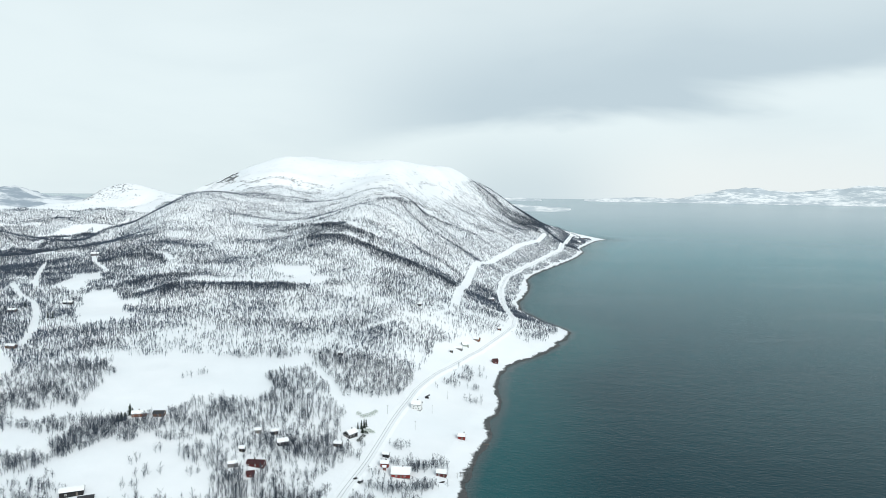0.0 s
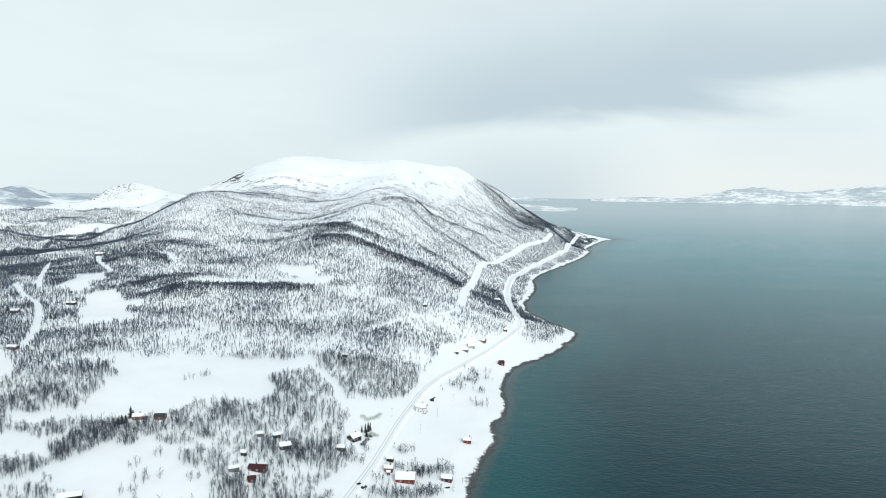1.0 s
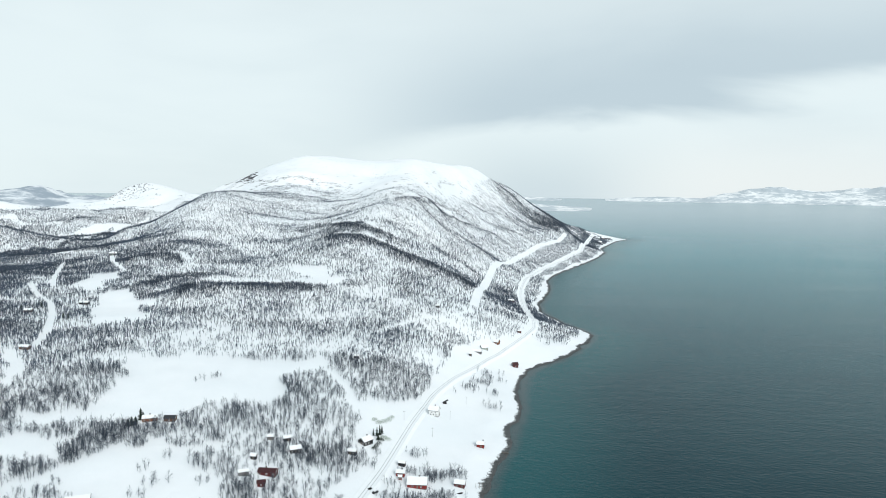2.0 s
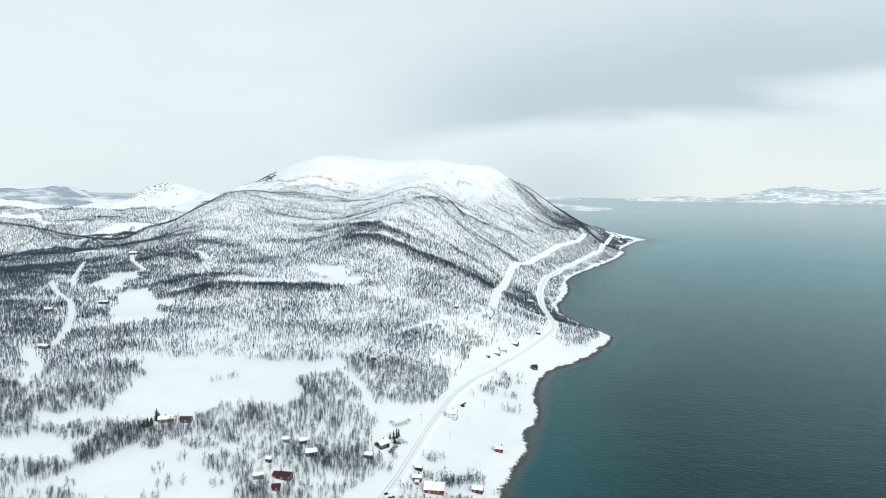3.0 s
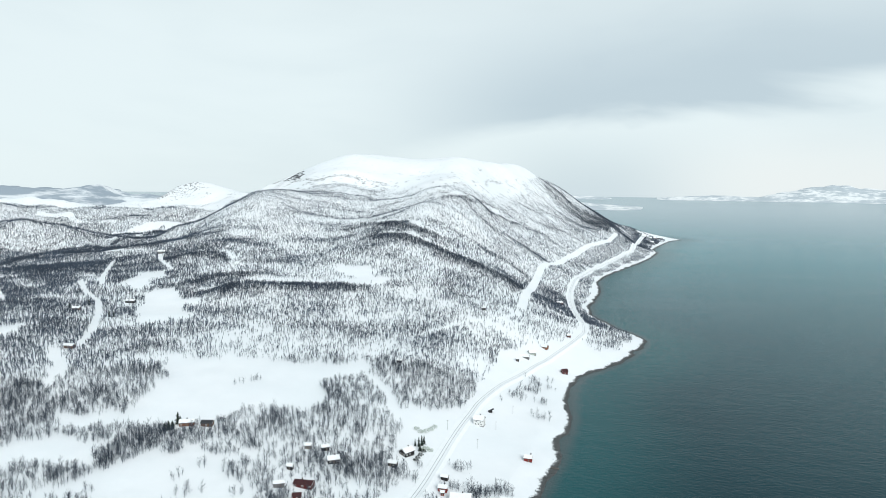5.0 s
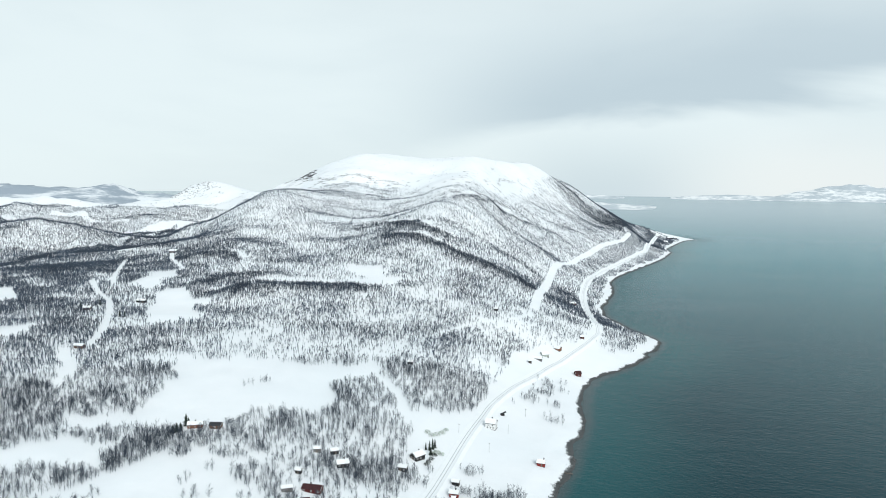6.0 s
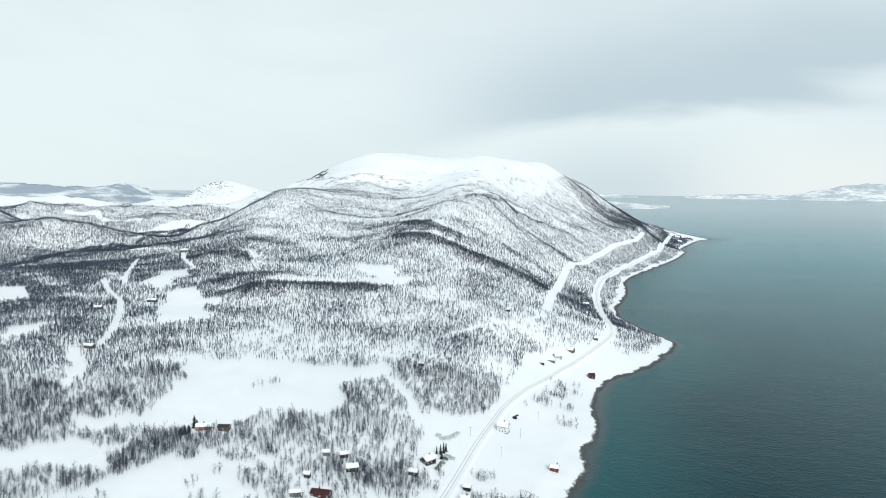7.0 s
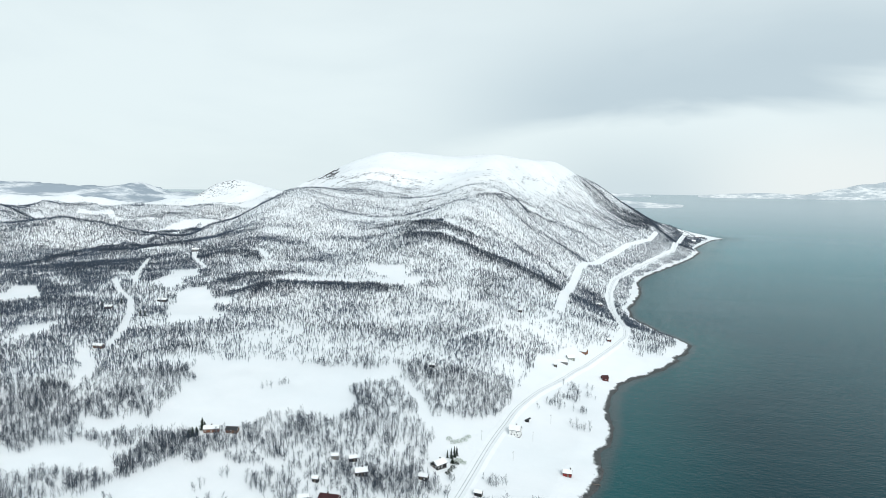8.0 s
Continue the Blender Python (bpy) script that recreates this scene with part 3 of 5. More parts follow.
# ---------------------------------------------------------------- birch woods
def woods(x, y, sd, z):
    """How thickly birches stand, 0 to 1."""
    wx, wy = x + 10 * fbm(x, y, 31, 41, 3), y + 11 * fbm(x, y, 31, 43, 3)
    open_land = np.zeros(x.shape, bool)
    for poly in CLEARINGS:
        open_land |= inside(poly, wx, wy)
    for line, w in LINES:
        open_land |= off_line(line, x, y) < w
    band = np.clip((y - 532) / 280, 0, 1)
    hum = hummocks(x, y)
    d = 0.66 + (0.42 - 0.2 * band) * fbm(x, y, 84, 5, 4) + band * (0.6 - 0.4 * np.clip((y - 1080) / 120, 0, 1)) * hum + band * 0.25 * fbm(x, y * 1.8, 63, 6, 3)
    streak = fbm(x * 0.9 + y * 0.25, y * 0.22, 36, 15, 3)
    d = d + 0.32 * streak * np.clip((y - 910) / 280, 0, 1)
    east = (height(x + 7, y) - height(x - 7, y)) / 14
    d = d + np.where(y > 868, np.clip((-east - 0.3) / 0.3, 0, np.where(y > 1190, 0.45, 0.15)), 0) + np.where((x > 21) & (y > 868), 0.3, 0) + 0.3 * np.clip((x + 90) / 60, 0, 1) * (y > 1080)
    tree_line = 180 + 16 * np.clip((x + 190) / 60, 0, 1) + 28 * np.clip((-x - 168) / 126, 0, 1) * (y < 1596) * (x > -728) + np.clip((-east - 0.2) * 224, 0, 56) * np.clip(x / 154, 0, 1) * np.clip((y - 1540) / 168, 0, 1) - np.clip((y - 1582) / 5, 0, 36) * np.clip(0.6 - x / 168, 0, 1) * (x > -812) + 13 * fbm(x, y, 168, 13, 4) + 20 * fbm(x, y * 0.3, 42, 19, 2)
    d = d * np.clip((tree_line - z) / 45, np.where(y > 1568, 0, 0.03), 1) * (z < tree_line + 17)
    more = np.zeros(x.shape)
    for poly, w in THICKETS:
        more = np.where(inside(poly, wx, wy), w, more)
    d = np.where(more > 0, d * 0.35 + more, np.where(y < 602, 0.47, 0.45) * np.clip(d, 0, 1.2)) + np.clip((-x - 260) / 420, 0, np.where(y < 1008, 0.2, 0.38))
    d = d + 0.18 * np.clip((y - 1080) / 80, 0, 1) * np.clip((1600 - y) / 80, 0, 1) * np.clip((x + 480) / 80, 0, 1) * np.clip((-60 - x) / 60, 0, 1) * (z < tree_line)
    d = d + 0.22 * np.clip((-x - 500) / 120, 0, 1) * np.clip((y - 760) / 120, 0, 1) * np.clip((1560 - y) / 100, 0, 1)
    d = d * (1 - 0.2 * np.clip((x + 430) / 60, 0, 1) * np.clip((y - 600) / 60, 0, 1) * np.clip((1080 - y) / 80, 0, 1))
    d = d + 0.2 * np.clip((x + 110) / 40, 0, 1) * np.clip((90 - x) / 40, 0, 1) * np.clip((y - 610) / 40, 0, 1) * np.clip((930 - y) / 60, 0, 1)
    for poly, w in THINNED:
        d = np.where(inside(poly, wx, wy), d * w, d)
    d = d * np.clip(1.0 + np.where(y < 840, 0.85, 0.6) * fbm(x, y * 1.3, 34, 47, 3), np.where(y < 840, 0.18, 0.35), 1.5)
    # snowy mires lie in the hollows between the wooded rises
    dale = dale_mask(x, y)
    rise = dale_rises(x, y) + 0.25 * fbm(x, y, 40, 77, 2)
    dale = dale * np.clip((1540 - y) / 90, 0, 1)
    d = d * (1 - dale + dale * np.clip(0.55 + 2.2 * (rise + 0.25), 0.12, 1.7))
    d = d + 0.6 * np.clip((-x - 640) / 80, 0, 1) * np.clip((y - 1480) / 60, 0, 1) * np.clip((1720 - y) / 60, 0, 1)
    mire = np.clip((hum + 0.3 * fbm(x, y, 48, 79, 2) + 0.62) / 0.18, 0.6, 1)
    d = d * (1 - band * (1 - dale) * (1 - mire) * np.clip((1150 - y) / 90, 0, 1))
    for line, _, w, gap in CRESTS:
        m = near_crest(line, x, y, w + 2 * gap)
        if m.any():
            off = off_line(line, wx[m], wy[m])
            far = np.hypot(np.mean([p[0] for p in line]), np.mean([p[1] for p in line]))
            back = [(px * (1 + (w * 0.5 + gap * 0.6) / far), py * (1 + (w * 0.5 + gap * 0.6) / far)) for px, py in line]
            behind = off_line(back, wx[m], wy[m])
            dm = np.where(behind < gap * 0.55, d[m] * 0.08, d[m])
            d[m] = np.where(off < behind, np.maximum(dm, d[m] + 0.85 * np.exp(-(off / (1.1 * w)) ** 2)), dm)
    # wind-swept tops
    bald = ((y > 1554) & (z > 171) & (x > -700) & (x < 28)) | ((x < -784) & (z > 140) & (y > 1862)) | ((x < -700) & (z > 127 + 5 * fbm(x, y, 60, 87, 3)) & (y > 1560))
    d = np.where(bald, 0.003, d)
    d = np.where((sd < np.where(y > 784, 12, 22) + 7 * vnoise(x, y, 28, 8)) | open_land, 0, d)
    return np.clip(d, 0, 1)


rng = np.random.default_rng(7)


def scatter(r0, r1, per_m2, az0=-44.5, az1=33.0):
    a0, a1 = radians(az0), radians(az1)
    n = int((r1 ** 2 - r0 ** 2) / 2 * (a1 - a0) * per_m2)
    a, rr = rng.uniform(a0, a1, n), np.sqrt(rng.uniform(r0 ** 2, r1 ** 2, n))
    x, y = rr * np.sin(a), rr * np.cos(a)
    sd = inland(x, y)
    k = (sd > 8) & ((y < 2016 + np.clip(x + 224, 0, 560)) | (x < -840))
    x, y, sd = x[k], y[k], sd[k]
    z = height(x, y, sd)
    k = rng.random(len(x)) < woods(x, y, sd, z)
    return x[k], y[k], z[k]


def spikes(p0, p1, r):
    """Slim three-sided tapering stems from p0 to p1."""
    m = len(p0)
    d = p1 - p0
    d /= np.linalg.norm(d, axis=1)[:, None] + 1e-9
    side = np.cross(d, np.tile([0.31, 0.95, 0.05], (m, 1)))
    side /= np.linalg.norm(side, axis=1)[:, None] + 1e-9
    other = np.cross(d, side)
    v = np.empty((m, 4, 3))
    for k in range(3):
        a = 2 * math.pi * k / 3
        v[:, k] = p0 + r[:, None] * (math.cos(a) * side + math.sin(a) * other)
    v[:, 3] = p1
    base = np.arange(m)[:, None, None] * 4
    return v.reshape(-1, 3), (base + np.array([[0, 1, 3], [1, 2, 3], [2, 0, 3]])).reshape(-1, 3)


def twigs(p0, p1, r):
    """Flat slivers, broad at p0 and pointed at p1, for twigs far too fine to have sides."""
    m = len(p0)
    a = rng.uniform(0, 2 * math.pi, m)
    side = np.column_stack([np.cos(a), np.sin(a), rng.uniform(-0.5, 0.5, m)]) * r[:, None]
    v = np.stack([p0 - side, p0 + side, p1], 1)
    return v.reshape(-1, 3), np.arange(3 * m).reshape(-1, 3)


def birch_stems(x, y, z, tall, branches, thick, bushy):
    """Trunks with steep limbs that grow bushier outwards and fill a narrow egg-shaped crown."""
    n = len(x)
    root = np.column_stack([x, y, z - 0.3])
    lean = rng.normal(0, 0.05, (n, 2)) * tall[:, None]
    top = root + np.column_stack([lean, tall])
    tv, tf = (spikes if branches > 7 else twigs)(root, top, tall * 0.008 * thick ** 0.5)
    p0, p1, r = [], [], []
    for b in range(branches):
        t = rng.uniform(0.08, 0.66 if bushy else 0.58, n)
        a = rng.uniform(0, 2 * math.pi, n)
        out = tall * rng.uniform(0.03, 0.3 if bushy else 0.21, n) * (1.15 - 0.7 * t)
        up = tall * rng.uniform(0.1, 0.32 if bushy else 0.4, n)
        s = root + (top - root) * t[:, None]
        e = s + np.column_stack([np.cos(a) * out, np.sin(a) * out, up])
        p0.append(e), p1.append(s), r.append(tall * 0.0046 * thick * rng.uniform(0.6, 1.4, n))
    bv, bf = twigs(np.concatenate(p0), np.concatenate(p1), np.concatenate(r))
    return np.concatenate([tv, bv]), np.concatenate([tf, bf + len(tv)])


def forest(name, label, where_trees, branches, thick, lo, hi, bushy=False, mat=None):
    x, y, z = where_trees
    tall = rng.uniform(lo, hi, len(x)) * np.where(rng.random(len(x)) > 0.86, 1.35, 0.95) * (1 - 0.3 * np.clip((z - 84) / 98, 0, 1))
    v, f = birch_stems(x, y, z, tall, branches, thick, bushy)
    return tagged(new(name, mesh_from(name, v, f, 3, mat or BARK)), label, "birch trees", kind="stuff")


def grove_trees():
    xs, ys = [], []
    for gx, gy, n in GROVES:
        spread = 1.5 + 0.58 * math.sqrt(n)
        xs.append(gx + rng.normal(0, spread, n)), ys.append(gy + rng.normal(0, spread * 0.8, n))
    x, y = np.concatenate(xs), np.concatenate(ys)
    return x, y, height(x, y)


HOUSE_SPOTS = [(-19, 516, 6.0), (-24, 401, 7.5), (-35, 411, 4.6), (-35, 405, 2.7), (2, 407, 5.3), (16, 471, 4.7), (-62, 446, 6.2), (-67, 427, 4.7), (-101, 415, 5.7), (-110, 428, 4.4), (-120, 426, 4.1), (-109, 383, 7.7), (-109, 370, 4.1), (-122, 378, 5.1), (-122, 397, 3.5), (-35, 425, 4.1), (-204, 439, 7.0), (-191, 442, 5.8), (-193, 337, 8.3), (-182, 330, 5.8), (-366, 557, 6.2), (-91, 592, 4.1)]
near = [np.concatenate(p) for p in zip(scatter(301, 602, 0.52), grove_trees())]
keep = np.ones(len(near[0]), bool)
for hx, hy, hr in HOUSE_SPOTS:
    keep &= np.hypot(near[0] - hx, near[1] - (hy - 2.0)) > hr
near = [c[keep] for c in near]
# the trees of the nearest visible stretch stand as trees of their own, the rest as woods
order = np.argsort(np.where((near[1] > 340) & (near[0] > -157), near[1], 9999))
SINGLE, REST = order[:290], order[290:]
forest("birch_wood", "bare grey birch wood standing in snow", [c[REST] for c in near], 32, 2.0, 4.4, 7.4, True)
forest("birch_slope", "bare grey birch wood covering the snowy plateau", scatter(602, 1120, 0.46), 7, 6.7, 3.6, 6.0, mat=HAZED)
forest("far_birch_slope", "thin bare birch wood on the mountain side", scatter(1120, 2560, 0.27, -25.5), 4, 9.4, 3.2, 5.4, mat=HAZED)
forest("valley_birch_wood", "dark bare birch wood filling the valley behind the plateau", scatter(1120, 1990, 0.28, -44.5, -25.5), 4, 10.2, 3.6, 6.0, mat=HAZED)



def crest_trees():
    """The taller birches that stand along the crests."""
    xs, ys = [], []
    for line, _, w, _ in CRESTS:
        c = smooth_line(line, 1.0)
        n = int(len(c) * w * (0.2 if c[:, 1].mean() < 1150 else 0.09))
        k = rng.integers(0, len(c), n)
        back = rng.uniform(-0.75, 0.2, n) * w
        far = np.hypot(c[k, 0], c[k, 1])
        patchy = fbm(c[k, 0], c[k, 1], 30, 95, 2) > -0.55
        xs.append((c[k, 0] * (1 + back / far) + rng.normal(0, 1.5, n))[patchy]), ys.append((c[k, 1] * (1 + back / far) + rng.normal(0, 1.5, n))[patchy])
    x, y = np.concatenate(xs), np.concatenate(ys)
    return x, y, height(x, y)


forest("crest_birch_wood", "dark close-grown birch wood along the snowy crests", crest_trees(), 8, 5.6, 4.8, 7.0)
tx, ty, tz = scatter(1950, 2720, 0.11, 7.0, 16.0)
ux, uy = tx + 22 * fbm(tx, ty, 90, 97, 3), ty + 40 * fbm(tx, ty, 120, 99, 3)
k = inside(TIP_WOOD, ux, uy) & (fbm(tx, ty, 70, 101, 3) > -0.35)
forest("headland_wood", "dark wood on the low point of the headland", (tx[k], ty[k], tz[k]), 5, 8.0, 4.6, 7.4, mat=HAZED)

fx, fy, fz = scatter(1750, 2408, 0.46, 1.5, 11.5)
k = inside(FLANK_EDGE, fx, fy) & (fbm(fx + fy * 0.2, fy * 0.2, 34, 91, 3) > -0.25) & (rng.random(len(fx)) < 0.5)
forest("flank_birch_wood", "dark birch wood down the steep seaward flank", (fx[k], fy[k], fz[k]), 5, 4.6, 5.0, 8.5)


# ---------------------------------------------------------------- things: helpers
def part(name, bm, mat, parent, label=""):
    """Links a bmesh as one mesh object under a thing or a part."""
    me = bpy.data.meshes.new(name)
    bm.to_mesh(me)
    bm.free()
    me.materials.append(mat)
    ob = new(name, me)
    ob.parent = parent
    if label:
        ob["label"] = label
    return ob


def empty(name, x, y, z, turn, label, category, group=""):
    ob = new(name)
    ob.matrix_basis = pose(x, y, z, 0, 0, turn)
    return tagged(ob, label, category, group)


def box(bm, x0, x1, y0, y1, z0, z1, bevel=0.0):
    v = [bm.verts.new((x, y, z)) for z in (z0, z1) for y in (y0, y1) for x in (x0, x1)]
    fs = [bm.faces.new([v[i] for i in q]) for q in ((0, 2, 3, 1), (4, 5, 7, 6), (0, 1, 5, 4), (2, 6, 7, 3), (0, 4, 6, 2), (1, 3, 7, 5))]
    if bevel:
        bmesh.ops.bevel(bm, geom=list({e for f in fs for e in f.edges}), offset=bevel, segments=1, affect="EDGES")
    return bm


def prism(bm, pts, y0, y1):
    """A block whose outline pts (x, z) runs from y0 to y1."""
    a = [bm.verts.new((x, y0, z)) for x, z in pts]
    b = [bm.verts.new((x, y1, z)) for x, z in pts]
    bm.faces.new(a), bm.faces.new(b[::-1])
    for i in range(len(pts)):
        j = (i + 1) % len(pts)
        bm.faces.new((a[j], a[i], b[i], b[j]))
    bmesh.ops.recalc_face_normals(bm, faces=bm.faces)
    return bm


def tube(bm, pts, radii, sides=6):
    rings = []
    for k, p in enumerate(pts):
        p = Vector(p)
        d = (Vector(pts[min(k + 1, len(pts) - 1)]) - Vector(pts[max(k - 1, 0)])).normalized()
        s = d.cross(Vector((0.3, 0.9, 0.1))).normalized()
        o = d.cross(s)
        rings.append([bm.verts.new(p + radii[k] * (math.cos(2 * math.pi * i / sides) * s + math.sin(2 * math.pi * i / sides) * o)) for i in range(sides)])
    for a, b in zip(rings[:-1], rings[1:]):
        for i in range(sides):
            bm.faces.new((a[i], a[(i + 1) % sides], b[(i + 1) % sides], b[i]))
    bm.faces.new(rings[0][::-1]), bm.faces.new(rings[-1])
    return bm


def siding(name, colour, board=0.16, vary=0.25, upright=True):
    """Painted boards with dark joints and weathering."""
    m, nt = material(name)
    pos = put(nt, "ShaderNodeTexCoord").outputs["Object"]
    s = put(nt, "ShaderNodeSeparateXYZ", {0: pos})
    along = math_node(nt, "ADD", s.outputs[0], s.outputs[1]) if upright else s.outputs[2]
    saw = math_node(nt, "FRACT", math_node(nt, "DIVIDE", along, board))
    joint = ramp_val(nt, saw, 0.0, 0.12)
    wear = tex_noise(nt, pos, 0.9, 5)
    grain = tex_noise(nt, pos, 9.0, 3)
    lo, hi = tuple(c * (1 - vary) for c in colour) + (1,), tuple(min(1, c * (1 + vary)) for c in colour) + (1,)
    col = mix_col(nt, ramp_val(nt, math_node(nt, "ADD", math_node(nt, "MULTIPLY", wear, 0.7), math_node(nt, "MULTIPLY", grain, 0.3)), 0.35, 0.65), lo, hi)
    finish(nt, mix_col(nt, joint, tuple(c * 0.5 for c in colour) + (1,), col), 0.75, joint, 0.5, 0.02)
    return m


RED = siding("red_boards", (0.2, 0.026, 0.022))
DARK_RED = siding("dark_red_boards", (0.085, 0.016, 0.016))
DARK = siding("tarred_boards", (0.013, 0.013, 0.014))
WHITE = siding("white_boards", (0.74, 0.75, 0.74), 0.14, 0.08, False)
ORANGE = siding("ochre_boards", (0.2, 0.085, 0.045))
BROWN = siding("brown_boards", (0.13, 0.075, 0.05))
PALE_GREEN = siding("pale_green_boards", (0.42, 0.47, 0.43))
GREY = siding("grey_boards", (0.17, 0.17, 0.17))
ROOFSNOW = plain("roof_snow", (0.88, 0.905, 0.915), 0.75, 0.04, 0.5)
SLATE = plain("dark_roofing", (0.035, 0.036, 0.04), 0.6, 0.35, 0.7)
REDROOF = plain("rusty_red_roofing", (0.05, 0.013, 0.015), 0.6, 0.35, 0.7)
STONE = plain("grey_stone", (0.2, 0.2, 0.2), 0.9, 0.3, 0.9)
BRICK = plain("chimney_brick", (0.09, 0.065, 0.06), 0.9, 0.3, 2.0)
TRIM = plain("white_trim", (0.78, 0.79, 0.78), 0.6, 0.05, 2.0)
WOOD = plain("weathered_wood", (0.16, 0.14, 0.12), 0.85, 0.3, 1.5)
PAINT = plain("dark_car_paint", (0.03, 0.032, 0.036), 0.3, 0.15, 0.5)
RUBBER = plain("black_rubber", (0.018, 0.018, 0.018), 0.9, 0.2, 2.0)


def glass():
    m, nt = material("window_glass")
    finish(nt, (0.02, 0.025, 0.03, 1), 0.06, spec=0.6)
    return m


GLASS = glass()


def window(parent, x, y, z, w, h, side):
    """A window in the wall that faces side: 's', 'n' (across y) or 'e', 'w' (across x)."""
    bm, pane, t = bmesh.new(), bmesh.new(), 0.09
    if side in "sn":
        o = -1 if side == "s" else 1
        for a, b, c, d in ((-w / 2, w / 2, -h / 2, -h / 2 + t), (-w / 2, w / 2, h / 2 - t, h / 2), (-w / 2, -w / 2 + t, -h / 2 + t, h / 2 - t), (w / 2 - t, w / 2, -h / 2 + t, h / 2 - t), (-t / 3, t / 3, -h / 2 + t, h / 2 - t)):
            box(bm, x + a, x + b, min(y, y + o * 0.06), max(y, y + o * 0.06), z + c, z + d)
        box(pane, x - w / 2 + t, x + w / 2 - t, min(y, y + o * 0.02), max(y, y + o * 0.02), z - h / 2 + t, z + h / 2 - t)
    else:
        o = -1 if side == "w" else 1
        for a, b, c, d in ((-w / 2, w / 2, -h / 2, -h / 2 + t), (-w / 2, w / 2, h / 2 - t, h / 2), (-w / 2, -w / 2 + t, -h / 2 + t, h / 2 - t), (w / 2 - t, w / 2, -h / 2 + t, h / 2 - t), (-t / 3, t / 3, -h / 2 + t, h / 2 - t)):
            box(bm, min(x, x + o * 0.06), max(x, x + o * 0.06), y + a, y + b, z + c, z + d)
        box(pane, min(x, x + o * 0.02), max(x, x + o * 0.02), y - w / 2 + t, y + w / 2 - t, z - h / 2 + t, z + h / 2 - t)
    win = part("window", bm, TRIM, parent)
    part("pane", pane, GLASS, win)
    return win


def house(name, label, category, x, y, turn, long, deep, wall_h, roof_h, wall_mat, snow=0.35, roof_mat=None, windows=(), door=None, chimney=None, trim=True, group=""):
    """A gabled house with its ridge along local x. windows: (side, along, sill height, w, h)."""
    g = min(ground_z(x + dx, y + dy) for dx in (-long / 2, 0, long / 2) for dy in (-deep / 2, 0, deep / 2))
    top = max(ground_z(x + dx, y + dy) for dx in (-long / 2, 0, long / 2) for dy in (-deep / 2, 0, deep / 2))
    base = g + min(1.0, (top - g) * 0.6) - 0.45
    root = empty(name, x, y, base, turn, label, category, group)
    L, D = long / 2, deep / 2
    bm = bmesh.new()
    pts = [(-D, 0.25), (D, 0.25), (D, wall_h), (0, wall_h + roof_h), (-D, wall_h)]
    prism(bm, [(p, q) for p, q in pts], -L, L)
    bmesh.ops.rotate(bm, verts=bm.verts, cent=(0, 0, 0), matrix=Matrix.Rotation(radians(90), 3, "Z"))
    wall = part("wall", bm, wall_mat, root)
    part("foundation", box(bmesh.new(), -L - 0.04, L + 0.04, -D - 0.04, D + 0.04, -1.6, 0.25), STONE, root)
    eave, over, th = 0.42, 0.45, 0.2
    slope = roof_h / D

    def slab(lift, thick, inset):
        s = bmesh.new()
        e = D + eave - inset
        z0, z1 = wall_h + roof_h - slope * e + lift, wall_h + roof_h + lift
        outline = [(-e, z0), (0, z1), (e, z0), (e, z0 + thick), (0.25, z1 + thick - 0.25 * slope * 0.4), (-0.25, z1 + thick - 0.25 * slope * 0.4), (-e, z0 + thick)]
        prism(s, outline, -L - over + inset, L + over - inset)
        bmesh.ops.rotate(s, verts=s.verts, cent=(0, 0, 0), matrix=Matrix.Rotation(radians(90), 3, "Z"))
        return s
    roof = part("roof", slab(0.02, th, 0), roof_mat or SLATE, root)
    if snow:
        part("snow_cover", slab(0.02 + th + 0.004, snow, 0.06), ROOFSNOW, roof, "thick settled snow")
    for side, along, sill, w, h in windows:
        zc = sill + h / 2
        if side == "s":
            window(wall, along, -D, zc, w, h, "s")
        elif side == "n":
            window(wall, along, D, zc, w, h, "n")
        elif side == "e":
            window(wall, L, along, zc, w, h, "e")
        else:
            window(wall, -L, along, zc, w, h, "w")
    if door:
        side, along = door
        bm = bmesh.new()
        if side == "s":
            box(bm, along - 0.45, along + 0.45, -D - 0.05, -D, 0.25, 2.25)
        elif side == "w":
            box(bm, -L - 0.05, -L, along - 0.45, along + 0.45, 0.25, 2.25)
        else:
            box(bm, L, L + 0.05, along - 0.45, along + 0.45, 0.25, 2.25)
        part("door", bm, WOOD, root)
    if trim:
        for sx in (-1, 1):
            bm = bmesh.new()
            prism(bm, [(-D - eave, wall_h - slope * eave - 0.12), (0, wall_h + roof_h - 0.12), (D + eave, wall_h - slope * eave - 0.12), (D + eave, wall_h - slope * eave + 0.12), (0, wall_h + roof_h + 0.12), (-D - eave, wall_h - slope * eave + 0.12)], sx * (L + over) - 0.03 + 0.035 * sx, sx * (L + over) + 0.03 + 0.035 * sx)
            bmesh.ops.rotate(bm, verts=bm.verts, cent=(0, 0, 0), matrix=Matrix.Rotation(radians(90), 3, "Z"))
            part("bargeboard", bm, TRIM, roof)
    if chimney is not None:
        stack = part("chimney", box(bmesh.new(), chimney - 0.3, chimney + 0.3, -0.3, 0.3, wall_h + roof_h - 0.5, wall_h + roof_h + 1.1, 0.03), BRICK, root)
        part("cap", box(bmesh.new(), chimney - 0.38, chimney + 0.38, -0.38, 0.38, wall_h + roof_h + 1.1, wall_h + roof_h + 1.2), SLATE, stack)
    return root


